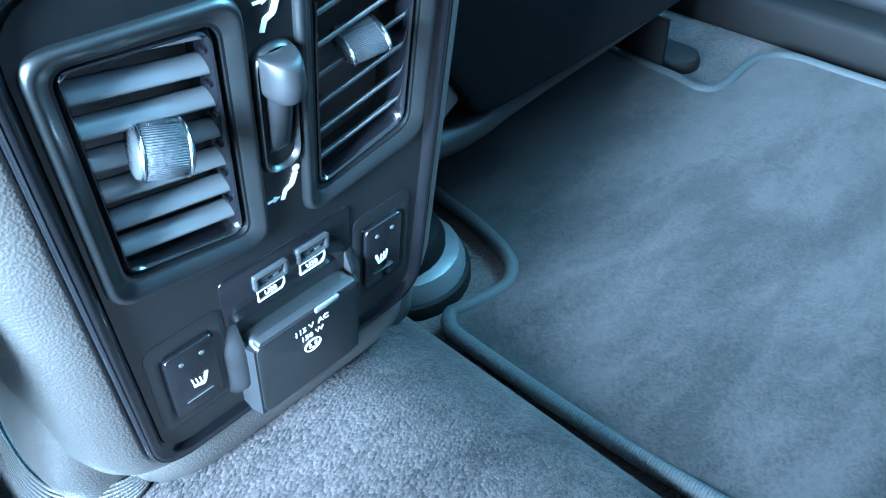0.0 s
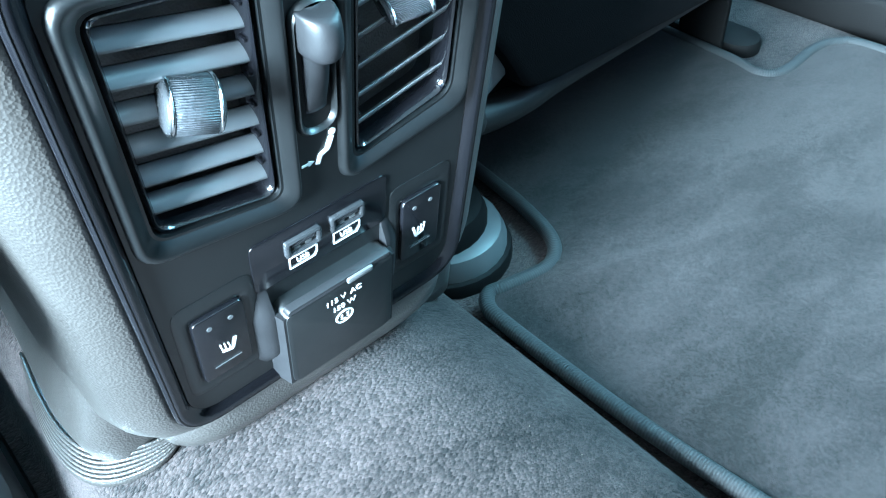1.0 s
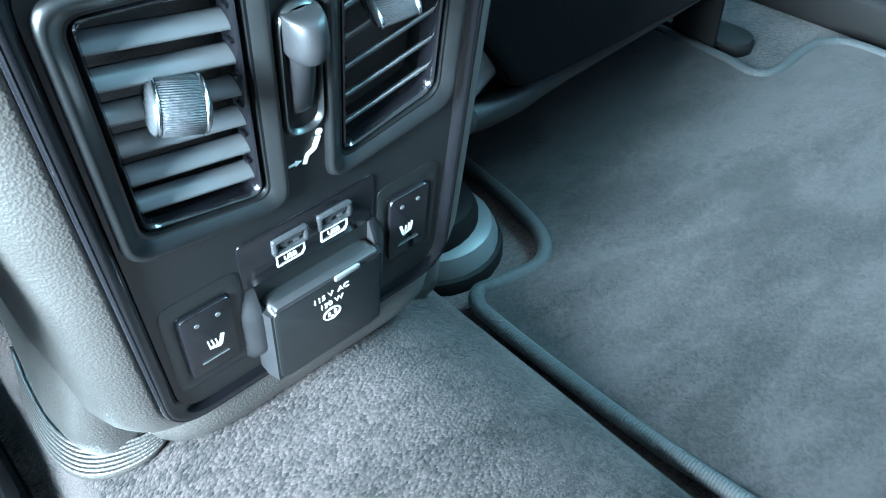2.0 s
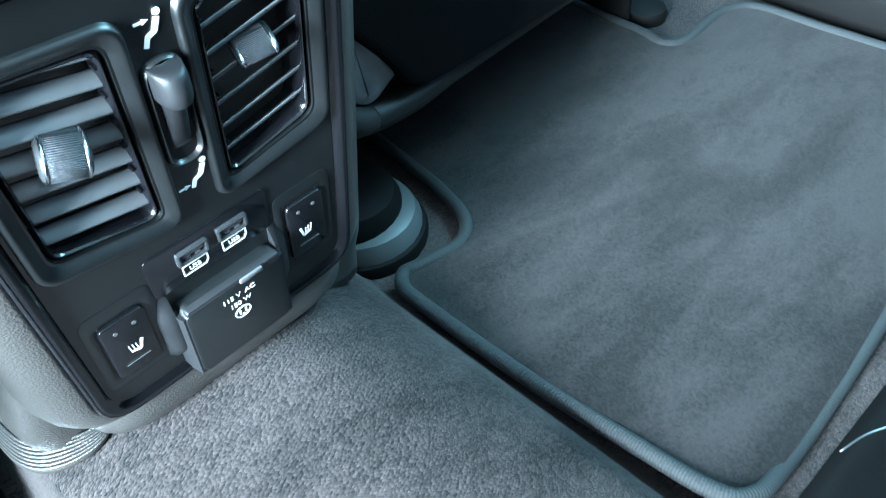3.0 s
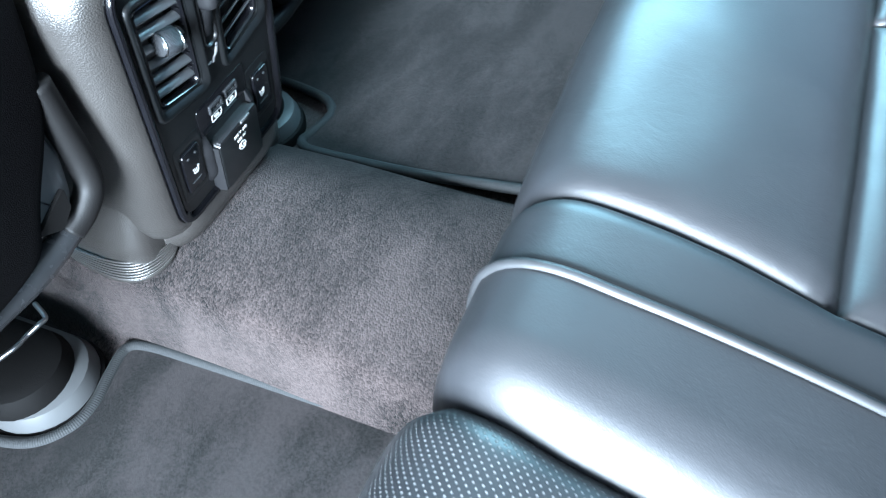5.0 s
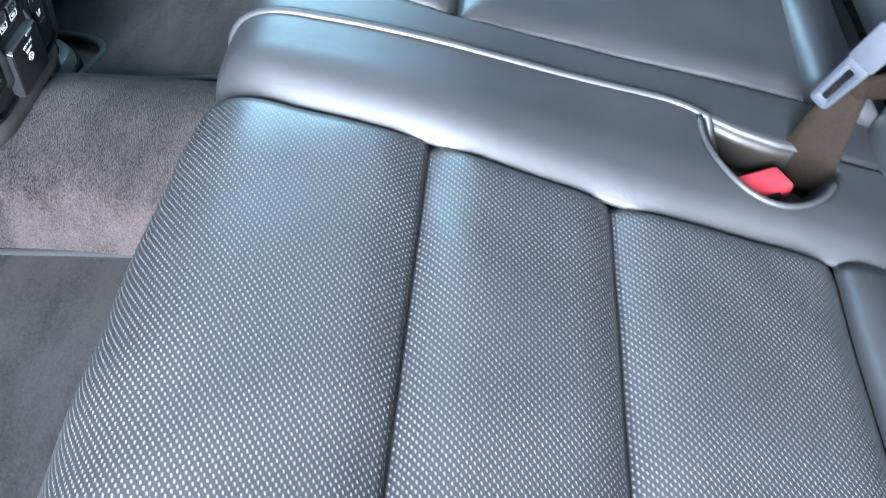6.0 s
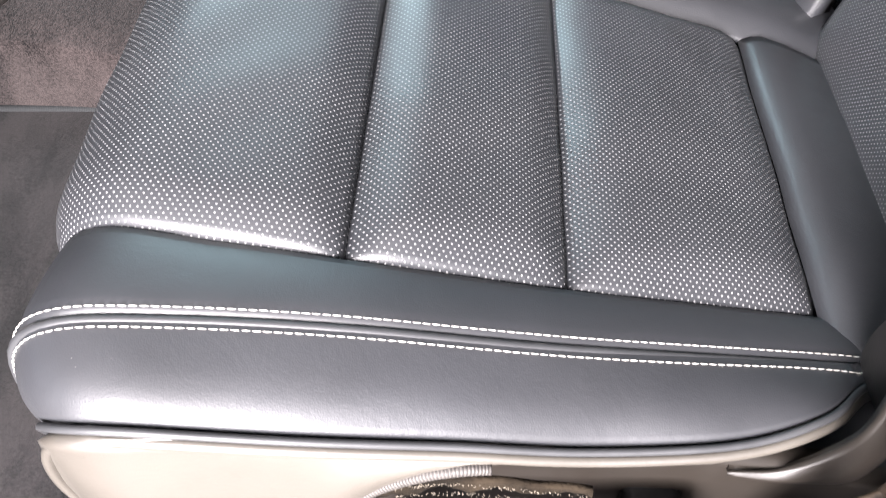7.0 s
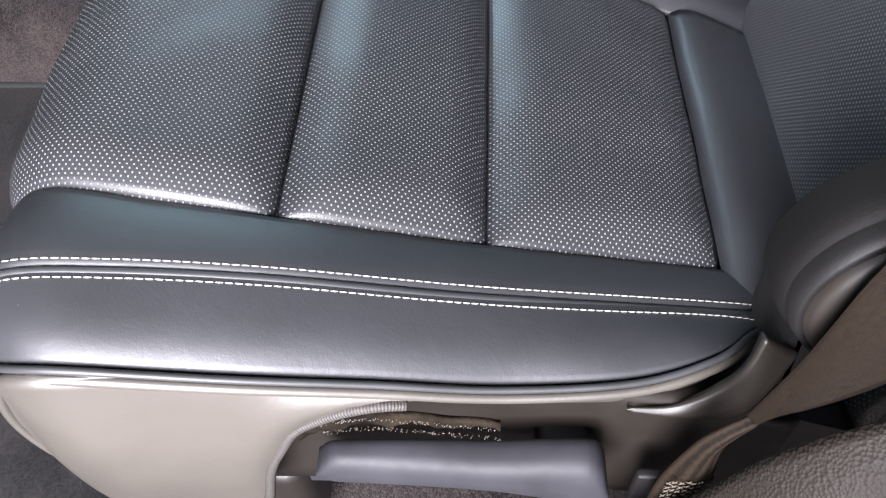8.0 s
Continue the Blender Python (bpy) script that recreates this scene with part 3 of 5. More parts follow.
def build_vent(side):
    s = 1 if side > 0 else -1
    op = vent_outline(s)
    vent = part("air_vent", lofted("air_vent", [(vent_outline(s, 9.0), 0.0006), (vent_outline(s, 8.5), 0.0022), (vent_outline(s, 7.8), 0.0036), (vent_outline(s, 6.9), 0.0042), (vent_outline(s, 6.0), 0.0040), (vent_outline(s, 5.0), 0.0034), (vent_outline(s, 2.0), 0.0012), (vent_outline(s, 0.8), -0.0006), (op, -0.006), (op, -0.020)], SATIN),
                console, "black framed louvred air vent")
    part("cavity", prism("cavity", vent_outline(s, 1.5), -0.0215, -0.0195, DARK, m=FACE), vent, "dark vent cavity")
    part("inner_frame", lofted("inner_frame", [(vent_outline(s, 0.4), -0.006), (vent_outline(s, 0.2), -0.0005), (vent_outline(s, -1.2), 0.0006), (vent_outline(s, -2.2), -0.001), (vent_outline(s, -2.4), -0.008)], GLOSS), vent)
    sl = bpy.data.meshes.get("slat") or slat_mesh()
    for i in range(7):
        v = (55.5 + 12.1 * i) / 1000
        m = FACE @ Matrix.Translation((s * 0.0408, v, -0.0048)) @ Matrix.Rotation(radians(s * 11.5), 4, "Z") @ Matrix.Rotation(radians(-54 if s < 0 else 46), 4, "X")
        part("slat", sl, vent, m=m)
    pin = bpy.data.meshes.get("pivot_pin") or box("pivot_pin", (0.0018, 0.0018, 0.0036), GLOSS, 0.0007, 2)
    for i in range(6):
        part("pivot_pin", pin, vent, m=FACE @ Matrix.Translation((s * 0.0205, (57 + 12.1 * i) / 1000, -0.0030)))
    # thumb roller in the middle of the louvres
    cx, cv, flat = (-0.0425, 0.0950, 0.85) if s < 0 else (0.0400, 0.0965, 0.44)
    prof = [(0.0092, -0.0064), (0.0098, -0.0058), (0.0098, 0.0058), (0.0092, 0.0064)]
    verts, uvs, faces, ns = [], [], [], 36
    for r, h in prof:
        for j in range(ns):
            w = 2 * math.pi * j / ns
            verts.append((h, r * math.cos(w) * flat, r * math.sin(w)))
            uvs.append((w * 0.0118, h))
    for i in range(len(prof) - 1):
        for j in range(ns):
            faces.append((i * ns + j, i * ns + (j + 1) % ns, (i + 1) * ns + (j + 1) % ns, (i + 1) * ns + j))
    roller = mesh_of("roller", verts, faces, KNURL, uvs=uvs)
    m = FACE @ Matrix.Translation((cx, cv, 0.0020 if s < 0 else -0.0020)) @ Matrix.Rotation(radians(s * 11.5), 4, "Z") @ Matrix.Rotation(radians(-16), 4, "Y")
    part("roller", roller, vent, "knurled grey thumb roller", m)
    for e in (-1, 1):
        rows = [(0.0090, 0.0060), (0.0092, 0.0072), (0.0086, 0.0080), (0.0070, 0.0086), (0.0, 0.0088)]
        vs = [(e * h, r * math.cos(2 * math.pi * q / 28) * flat, r * math.sin(2 * math.pi * q / 28)) for r, h in rows for q in range(28)]
        fs = [(p * 28 + q, p * 28 + (q + 1) % 28, (p + 1) * 28 + (q + 1) % 28, (p + 1) * 28 + q) for p in range(len(rows) - 1) for q in range(28)]
        part("roller_end", mesh_of("roller_end", vs, fs, KNOB), vent, "smooth grey roller end", m)
        t = [(e * 0.0068, 0.0094 * flat * math.cos(w), 0.0094 * math.sin(w)) for w in [2 * math.pi * q / 32 for q in range(32)]]
        part("roller_ring", tube("roller_ring", t, 0.0007, CHROME, 6, True, up=(1, 0, 0)), vent, "bright metal ring", m)


build_vent(-1)
build_vent(1)


def build_slider():
    slot_out = rounded(mm([(-8.5, 62), (8.5, 62), (8.5, 114), (-8.5, 114)]), 0.008, 6)
    slot_in = rounded(mm([(-6, 65), (6, 65), (6, 111.5), (-6, 111.5)]), 0.006, 6)
    lever = part("air_slider", ring("air_slider", slot_out, slot_in, 0.0008, 0.0022, SATIN, FACE, 0.0016), console, "black slot with a sliding lever")
    part("slot", prism("slot", slot_in, 0.0013, 0.0019, DARK, m=FACE), lever)
    prof = spline([(0, 0.112, 0.004), (0, 0.111, 0.0125), (0, 0.104, 0.0150), (0, 0.0975, 0.0135), (0, 0.0945, 0.0085), (0, 0.084, 0.0062), (0, 0.072, 0.0028)], 5)
    verts, faces, segs = [], [], 12
    for i, p in enumerate(prof):
        k = i / (len(prof) - 1)
        w = (0.0066 - 0.0022 * smoothstep(0.42, 0.62, k)) * min(1.0, 0.55 + i * 0.12)
        for j in range(segs):
            a = math.pi * j / (segs - 1)
            verts.append((w * math.cos(a), p.y, 0.001 + (p.z - 0.001) * (abs(math.sin(a)) ** 0.6)))
    for i in range(len(prof) - 1):
        for j in range(segs - 1):
            faces.append((i * segs + j, i * segs + j + 1, (i + 1) * segs + j + 1, (i + 1) * segs + j))
    faces.append(tuple(range(segs)))
    faces.append(tuple((len(prof) - 1) * segs + j for j in range(segs))[::-1])
    me = mesh_of("lever", verts, faces, LEVERPL)
    me.transform(FACE)
    part("lever", me, lever, "smooth grey sliding lever")


build_slider()


def flat_on(u, v, n=0.0, rot=0):
    return FACE @ Matrix.Translation((u / 1000, v / 1000, n / 1000)) @ Matrix.Rotation(radians(rot), 4, "Z")


def dot_outline(x, y, rx, ry, n=12):
    return [(x + rx * math.cos(2 * math.pi * i / n), y + ry * math.sin(2 * math.pi * i / n)) for i in range(n)]


def plate(parts, name, mat, m, hi=0.0003):
    """Small flat printed shapes, joined into one mark."""
    bm = bmesh.new()
    for out in parts:
        lo = [bm.verts.new((a / 1000, b / 1000, 0)) for a, b in out]
        up = [bm.verts.new((a / 1000, b / 1000, hi)) for a, b in out]
        n = len(out)
        for i in range(n):
            bm.faces.new((lo[i], lo[(i + 1) % n], up[(i + 1) % n], up[i]))
        bm.faces.new(up)
        bm.faces.new(lo[::-1])
    bmesh.ops.transform(bm, matrix=m, verts=bm.verts)
    return bm_mesh(name, bm, mat, smooth=False)


def bar(x0, y0, x1, y1, w):
    d = Vector((x1 - x0, y1 - y0)).normalized()
    n = Vector((-d.y, d.x)) * w / 2
    return [(x0 + n.x, y0 + n.y), (x0 - n.x, y0 - n.y), (x1 - n.x, y1 - n.y), (x1 + n.x, y1 + n.y)]


# air direction marks: a plain seated shape with an arrow
MARK_LOW = [dot_outline(5, 6, 1.5, 1.5), bar(4.6, 4.2, 2.6, -0.8, 2.4), bar(3.0, -0.6, -0.5, -2.0, 2.1), bar(-0.2, -1.6, -1.8, -5.8, 1.9),
            [(-3.0, -3.6), (-5.6, -2.4), (-5.6, -3.2), (-8.4, -3.2), (-8.4, -4.2), (-5.6, -4.2), (-5.6, -5.0)]]
MARK_TOP = [dot_outline(5, 6, 1.5, 1.5), bar(4.6, 4.2, 2.6, -0.8, 2.4), bar(3.0, -0.6, -0.5, -2.0, 2.1), bar(-0.2, -1.6, -1.8, -5.8, 1.9),
            [(1.6, 4.4), (-1.0, 5.6), (-1.0, 4.9), (-4.0, 4.9), (-4.0, 3.9), (-1.0, 3.9), (-1.0, 3.2)]]
part("air_mark", plate(MARK_LOW, "air_mark", PRINT, flat_on(1, 53, 1.4)), console, "white air direction mark")
part("air_mark", plate(MARK_TOP, "air_mark", PRINT, flat_on(-1, 124, 1.4)), console, "white air direction mark")

# recess with the two charging sockets
part("socket_recess", prism("socket_recess", rounded(mm(quad(-33, 31, -3, 24)), 0.004), 0.0010, 0.0018, GLOSS, 0.0003, m=FACE), console, "dark strip behind the sockets")
for cu in (-10.5, 10.5):
    sock = part("usb_socket", ring("usb_socket", rounded(mm(quad(cu - 8.2, cu + 8.2, 9.2, 17.6)), 0.0012, 3), rounded(mm(quad(cu - 6.2, cu + 6.2, 10.9, 15.8)), 0.0005, 3),
                                   0.0012, 0.0034, KNOB, FACE, 0.0005), console, "grey rimmed charging socket")
    part("shell", prism("shell", mm(quad(cu - 6.2, cu + 6.2, 10.9, 15.8)), 0.0014, 0.0022, DARK, m=FACE), sock, "dark socket opening")
    part("tongue", prism("tongue", mm(quad(cu - 5.2, cu + 5.2, 13.4, 15.4)), 0.0016, 0.0030, KNOB, 0.0002, m=FACE), sock, "grey contact tongue")
    for k in (-2.6, 2.6):
        part("contact", prism("contact", mm(quad(cu + k - 1.3, cu + k + 1.3, 11.2, 12.9)), 0.0016, 0.0026, GREYPL, m=FACE), sock, "bright contact")
    frame_out = rounded(mm([(cu - 6.6, 0.6), (cu + 5.4, 0.6), (cu + 6.8, 3.0), (cu + 6.8, 7.2), (cu - 6.6, 7.2)]), 0.0006, 3)
    frame_in = rounded(mm([(cu - 6.0, 1.2), (cu + 5.1, 1.2), (cu + 6.2, 3.2), (cu + 6.2, 6.6), (cu - 6.0, 6.6)]), 0.0004, 3)
    part("socket_label_frame", ring("socket_label_frame", frame_out, frame_in, 0.0017, 0.0021, PRINT, FACE), console, "white printed outline")
    part("socket_lettering", text_mesh("USB", 0.0035, PRINT, flat_on(cu - 0.2, 3.8, 2.0)), console, "white lettering")


# power outlet with its hinged lid
def build_outlet():
    out = rounded(mm(quad(-27, 28, -63, -12)), 0.006, 6)
    lid = part("outlet_lid", prism("outlet_lid", out, 0.0005, 0.0115, SATIN, 0.0022, m=FACE), console, "satin black hinged outlet lid")
    for e, g in ((-1, -27), (1, 28)):
        wedge = [(g + e * 3.6, 0.0008), (g + e * 0.6, 0.0104), (g - e * 2, 0.0104), (g - e * 2, 0.0008)]
        bm = bmesh.new()
        rows = [[bm.verts.new((u / 1000, v / 1000, n)) for u, n in wedge] for v in (-62, -15)]
        for i in range(4):
            bm.faces.new((rows[0][i], rows[0][(i + 1) % 4], rows[1][(i + 1) % 4], rows[1][i]))
        bm.faces.new(rows[0][::-1])
        bm.faces.new(rows[1])
        bmesh.ops.transform(bm, matrix=FACE, verts=bm.verts)
        part("lid_flank", bm_mesh("lid_flank", bm, LEVERPL), lid, "slanted dark lid flank")
    top = rounded(mm([(-26, -14.2), (-13, -14.2), (-11, -12.6), (9, -12.6), (11, -14.2), (27, -14.2), (26, -11), (-25, -11)]), 0.001, 2)
    part("lid_lip", prism("lid_lip", top, 0.0075, 0.0112, LEVERPL, 0.0008, m=FACE), lid, "worn grey finger lip")
    part("lid_notch", prism("lid_notch", rounded(mm(quad(3, 16, -14.6, -11.6)), 0.001, 3), 0.0090, 0.0124, GREYPL, 0.0006, m=FACE), lid, "small raised catch")
    part("outlet_lettering", text_mesh("115 V  AC", 0.0043, PRINT, flat_on(1, -21.0, 11.6)), lid, "white lettering")
    part("outlet_lettering", text_mesh("150 W", 0.0043, PRINT, flat_on(1, -27.0, 11.6)), lid, "white lettering")
    o, i = [(a / 1000, b / 1000) for a, b in dot_outline(1, -34.6, 4.6, 4.0, 24)], [(a / 1000, b / 1000) for a, b in dot_outline(1, -34.6, 3.9, 3.3, 24)]
    part("outlet_mark", ring("outlet_mark", o, i, 0.0115, 0.0119, PRINT, FACE), lid, "white ring mark")
    part("outlet_mark", plate([bar(-1.6, -1.2, -1.6, 1.6, 0.9), bar(1.6, -1.2, 1.6, 1.6, 0.9), dot_outline(0, -2.0, 0.7, 0.7, 8)], "outlet_mark", PRINT, flat_on(1, -34.6, 11.6)), lid)


build_outlet()


def build_switch(s):
    c = s * 50
    sw = part("heat_switch", ring("heat_switch", rounded(mm(quad(c - 17, c + 17, -44, 12)), 0.006, 6), rounded(mm(quad(c - 11.5, c + 11.5, -37, 3)), 0.003, 6),
                                  0.0008, 0.0014, SATIN, FACE, 0.0010), console, "black recessed seat heating switch")
    part("rocker", prism("rocker", rounded(mm(quad(c - 11, c + 11, -36.5, 2.5)), 0.003, 4), 0.0012, 0.0034, GLOSS, 0.001, m=FACE), sw, "black rocker")
    icon = [bar(-3.2, 3.4, -1.4, -2.6, 1.3), bar(-1.6, -2.8, 3.0, -1.4, 1.4)] + [bar(-0.4 + 1.7 * k, -1.4 + 0.3 * k, 0.1 + 1.7 * k, 2.2 + 0.5 * k, 0.55) for k in range(3)]
    if s < 0:
        icon = [[(-a, b) for a, b in poly][::-1] for poly in icon]
    part("heat_mark", plate(icon, "heat_mark", PRINT, flat_on(c + 1.5 * -s, -20, 3.45)), sw, "white heating mark")
    part("heat_mark", plate([bar(-6, -9, 6, -9, 0.5)], "heat_mark", GREYPL, flat_on(c, -20, 3.45)), sw)
    for k in (-4.5, 4.5):
        part("indicator", plate([dot_outline(k, -4, 1.1, 1.1, 10)], "indicator", GREYPL, flat_on(c, 0, 3.45)), sw, "grey indicator dot")
    # a smooth ramp that rises from the switch pocket to the outlet
    bm = bmesh.new()
    prof = [(38.5, 0.0), (37.0, 0.0010), (34.5, 0.0034), (32.0, 0.0052), (30.0, 0.0058), (28.5, 0.0058), (28.0, 0.0)]
    rows = []
    for j in range(17):
        t = j / 16
        k = math.sin(math.pi * min(1.0, t * 4) / 2) if t < 0.25 else 1.0 - smoothstep(0.62, 1.0, t)
        rows.append([bm.verts.new((s * (28 + (u - 28) * (0.55 + 0.45 * k)) / 1000, (-51 + 53 * t) / 1000, 0.0008 + n * k)) for u, n in prof])
    for a_, b_ in zip(rows, rows[1:]):
        for i in range(len(prof) - 1):
            bm.faces.new((a_[i], a_[i + 1], b_[i + 1], b_[i]))
    bm.faces.new(rows[0][::-1])
    bm.faces.new(rows[-1])
    bmesh.ops.transform(bm, matrix=FACE, verts=bm.verts)
    part("ramp", bm_mesh("ramp", bm, LEVERPL, angle=60), sw, "slanted satin ramp")


build_switch(-1)
build_switch(1)


# ribbed foot of the console flank
def build_foot():
    plan = spline([(-0.118, -0.107, 0), (-0.085, -0.1105, 0), (-0.056, -0.1105, 0), (-0.037, -0.104, 0), (-0.027, -0.088, 0), (-0.024, -0.074, 0)], 6)
    n = len(plan) - 1

    def at(u, k):
        q = plan[int(round(u * n))]
        d = (plan[min(n, int(round(u * n)) + 1)] - plan[max(0, int(round(u * n)) - 1)]).normalized()
        bulge = math.sin(math.pi * u) ** 0.7
        out = Vector((d.y, -d.x, 0)) * (0.0012 + 0.0065 * k * bulge)
        return q + out + Vector((0, 0, 0.110 - 0.002 * (1 - bulge) - 0.014 * k * (0.35 + 0.65 * bulge)))
    foot = part("foot_grille", sheet("foot_grille", lambda u, v: (tuple(at(u, v * 1.15) - Vector((0, 0, 0.001))), (u, v)), n, 8, GRAIN, 0.008, (0, -1, 0)), console, "dark plastic foot with raised ribs")
    for k in range(7):
        part("rib", tube("rib", [at(i / n, 0.05 + k / 6.4) for i in range(n + 1)], 0.0010, GRAIN, 6), foot)


build_foot()


# ---- rear seat: shapes ----
PROFILE = spline([(0.335, 0, 0.085), (0.300, 0, 0.150), (0.279, 0, 0.215), (0.277, 0, 0.262), (0.291, 0, 0.297), (0.318, 0, 0.313), (0.360, 0, 0.310),
                  (0.430, 0, 0.295), (0.530, 0, 0.266), (0.665, 0, 0.233), (0.720, 0, 0.214), (0.760, 0, 0.196)], 16)
LEN = [0.0]
for a, b in zip(PROFILE, PROFILE[1:]):
    LEN.append(LEN[-1] + (b - a).length)


def along(s):
    """The cushion's side profile at s metres from its lower front edge: place and outward normal."""
    s = max(0.0, min(LEN[-1] - 1e-6, s))
    i = int(np.searchsorted(LEN, s, side="right")) - 1
    i = max(0, min(len(PROFILE) - 2, i))
    t = (s - LEN[i]) / (LEN[i + 1] - LEN[i])
    p = PROFILE[i].lerp(PROFILE[i + 1], t)
    a, b = PROFILE[max(i - 2, 0)], PROFILE[min(i + 3, len(PROFILE) - 1)]
    d = (b - a).normalized()
    return p, Vector((-d.z, 0, d.x))


def s_at(x):
    """Arc length of the top of the cushion at x (behind the nose)."""
    return float(np.interp(x, [p.x for p in PROFILE[80:]], LEN[80:]))


def puff(d, r, depth):
    """How far a padded panel dips d metres from its seam."""
    k = max(0.0, min(1.0, d / r))
    return -depth * (1 - k) ** 2


def pad(name, s0, s1, ya, yb, mat, parent, label="", nu=24, nv=24, r=0.016, depth=0.008, rise=0.0, edges=(1, 1, 1, 1), extra=None):
    """A padded panel between s0 and s1 along the profile; ya and yb give its sides as y at a place x. edges: which sides dip (s0, s1, ya, yb)."""
    def fn(u, v):
        s = s0 + (s1 - s0) * u
        p, n = along(s)
        y0, y1 = ya(p.x, p.z), yb(p.x, p.z)
        y = y0 + (y1 - y0) * v
        w = abs(y1 - y0)
        dips = sorted(puff(d, r * abs(on), depth * (0.5 + 0.5 * abs(on))) if on else 0.0 for on, d in zip(edges, ((s - s0), (s1 - s), v * w, (1 - v) * w)))
        off = dips[0] + 0.25 * dips[1] + rise * math.sin(math.pi * u) ** 0.6 * math.sin(math.pi * v) ** 0.6
        if rise:
            off += 0.0008 * math.sin(37 * s + 3 * math.sin(21 * y)) * math.sin(29 * y + 2 * math.sin(33 * s))
        q = p + n * off
        if extra:
            q = q + extra(s, y, p, n, v)
        return (q.x, y + 0.0 + (q.y), q.z), (s, y)
    return part(name, sheet(name, fn, nu, nv, mat, 0.012, (-0.3, 0, 1)), parent, label)


def yq(x, z=0):
    return float(np.interp(x, [0.27, 0.32, 0.37, 0.43, 0.75], [-0.534, -0.5365, -0.5395, -0.5387, -0.5147]))


def yp(x, z=0):
    return float(np.interp(x, [0.30, 0.35, 0.431, 0.542, 0.671, 0.745], [-0.238, -0.247, -0.257, -0.274, -0.289, -0.298]))


def yst(x, z=0):
    return -0.5895 + 0.110 * (x - 0.33)


def ysplit(x, z=0):
    """Straight at first, then the wide seat swells out over the buckle pocket."""
    return float(np.interp(x, [0.27, 0.35, 0.45, 0.55, 0.568, 0.582, 0.592, 0.600, 0.616, 0.640, 0.690, 0.745], [-0.176, -0.182, -0.186, -0.188, -0.189, -0.192, -0.197, -0.202, -0.208, -0.213, -0.213, -0.208]))


def yband(x, z=0):
    return float(np.interp(x, [0.32, 0.36, 0.39, 0.431, 0.52, 0.606, 0.745], [-0.134, -0.136, -0.139, -0.146, -0.146, -0.150, -0.158]))


S_NOSE, S_Q1, S_Q2, S_Q3, S_END = 0.06, s_at(0.429), s_at(0.535), s_at(0.667), s_at(0.745)

# ---- rear seat, outer cushion ----
cushion = thing("rear_seat", "black leather rear seat with perforated centre and pale stitching", "car seat", "rear seats")


def nose_out(n):
    """How far the outer nose sits behind the middle of the cushion."""
    return Vector((0.012 * (1 - max(0.0, n.z)), 0, 0))


def seat_core(name, y0, y1, parent):
    """The foam body below the covers."""
    verts, faces = [], []
    n = 0
    ys = [y0, y0 * 0.75 + y1 * 0.25, y0 * 0.5 + y1 * 0.5, y0 * 0.25 + y1 * 0.75, y1]
    for y in ys:
        row = []
        for i in range(40):
            p, nn = along(0.03 + (LEN[-1] - 0.04) * i / 39)
            q = p - nn * 0.020
            row.append((q.x, y, q.z))
        row += [(0.745, y, 0.10), (0.345, y, 0.10)]
        n = len(row)
        verts += row
    for i in range(len(ys) - 1):
        for j in range(n):
            faces.append((i * n + j, i * n + (j + 1) % n, (i + 1) * n + (j + 1) % n, (i + 1) * n + j))
    faces.append(tuple(range(n)))
    faces.append(tuple((len(ys) - 1) * n + j for j in range(n))[::-1])
    part("foam_body", mesh_of(name, verts, faces, LEATHER, smooth=False), parent, "dark cushion body")


seat_core("foam_body", -0.600, -0.188, cushion)
pad("insert_panel", S_NOSE, S_Q1, yq, yp, PERF, cushion, "perforated black leather panel", 60, 48, r=0.018, depth=0.007, rise=0.006, edges=(0, 1.5, 1.6, 0.6))
pad("insert_panel", S_Q1, S_Q2, yq, yp, PERF, cushion, "perforated black leather panel", 34, 48, r=0.018, depth=0.007, rise=0.005, edges=(1.9, 1.5, 1.6, 0.6))
pad("insert_panel", S_Q2, S_Q3, yq, yp, PERF, cushion, "perforated black leather panel", 34, 48, r=0.018, depth=0.007, rise=0.005, edges=(1.9, 1.5, 1.6, 0.6))


def pocket(x, y):
    """Depth of the buckle pocket at a place of the bolster."""
    d = math.hypot((x - 0.633) / 0.043, (y + 0.206) / 0.056)
    return 0.040 * (1 - smoothstep(0.86, 1.0, d))


NOSE_BACK = Vector((0.010, 0, 0))


def roll_in(s, y, p, n, v):
    k = math.sin(math.pi / 2 * min(1.0, v * 1.9)) * max(0.0, n.z) ** 2
    return n * (0.011 * k - pocket(p.x, y)) + NOSE_BACK * (1 - max(0.0, n.z))


pad("inner_bolster", S_NOSE, s_at(0.745), yp, ysplit, LEATHER, cushion, "smooth black leather bolster", 170, 36, r=0.020, depth=0.008, edges=(0, 0, 1, 0), extra=roll_in)
pad("outer_band", S_NOSE, s_at(0.690), lambda x, z: yst(x), yq, LEATHER, cushion, "smooth black leather band", 60, 10, r=0.008, depth=0.003, edges=(0, 0, 1, 0), extra=lambda s, y, p, n, v: n * (-0.0075 * v ** 2) + nose_out(n) * (1 - v))
pad("rear_band", S_Q3, S_END, lambda x, z: yq(x) - 0.036 * smoothstep(0.662, 0.684, x), lambda x, z: yp(x) + 0.002, LEATHER, cushion, "smooth black leather band along the back", 12, 30, r=0.016, depth=0.008, edges=(1, 0, 0, 0), rise=0.006)


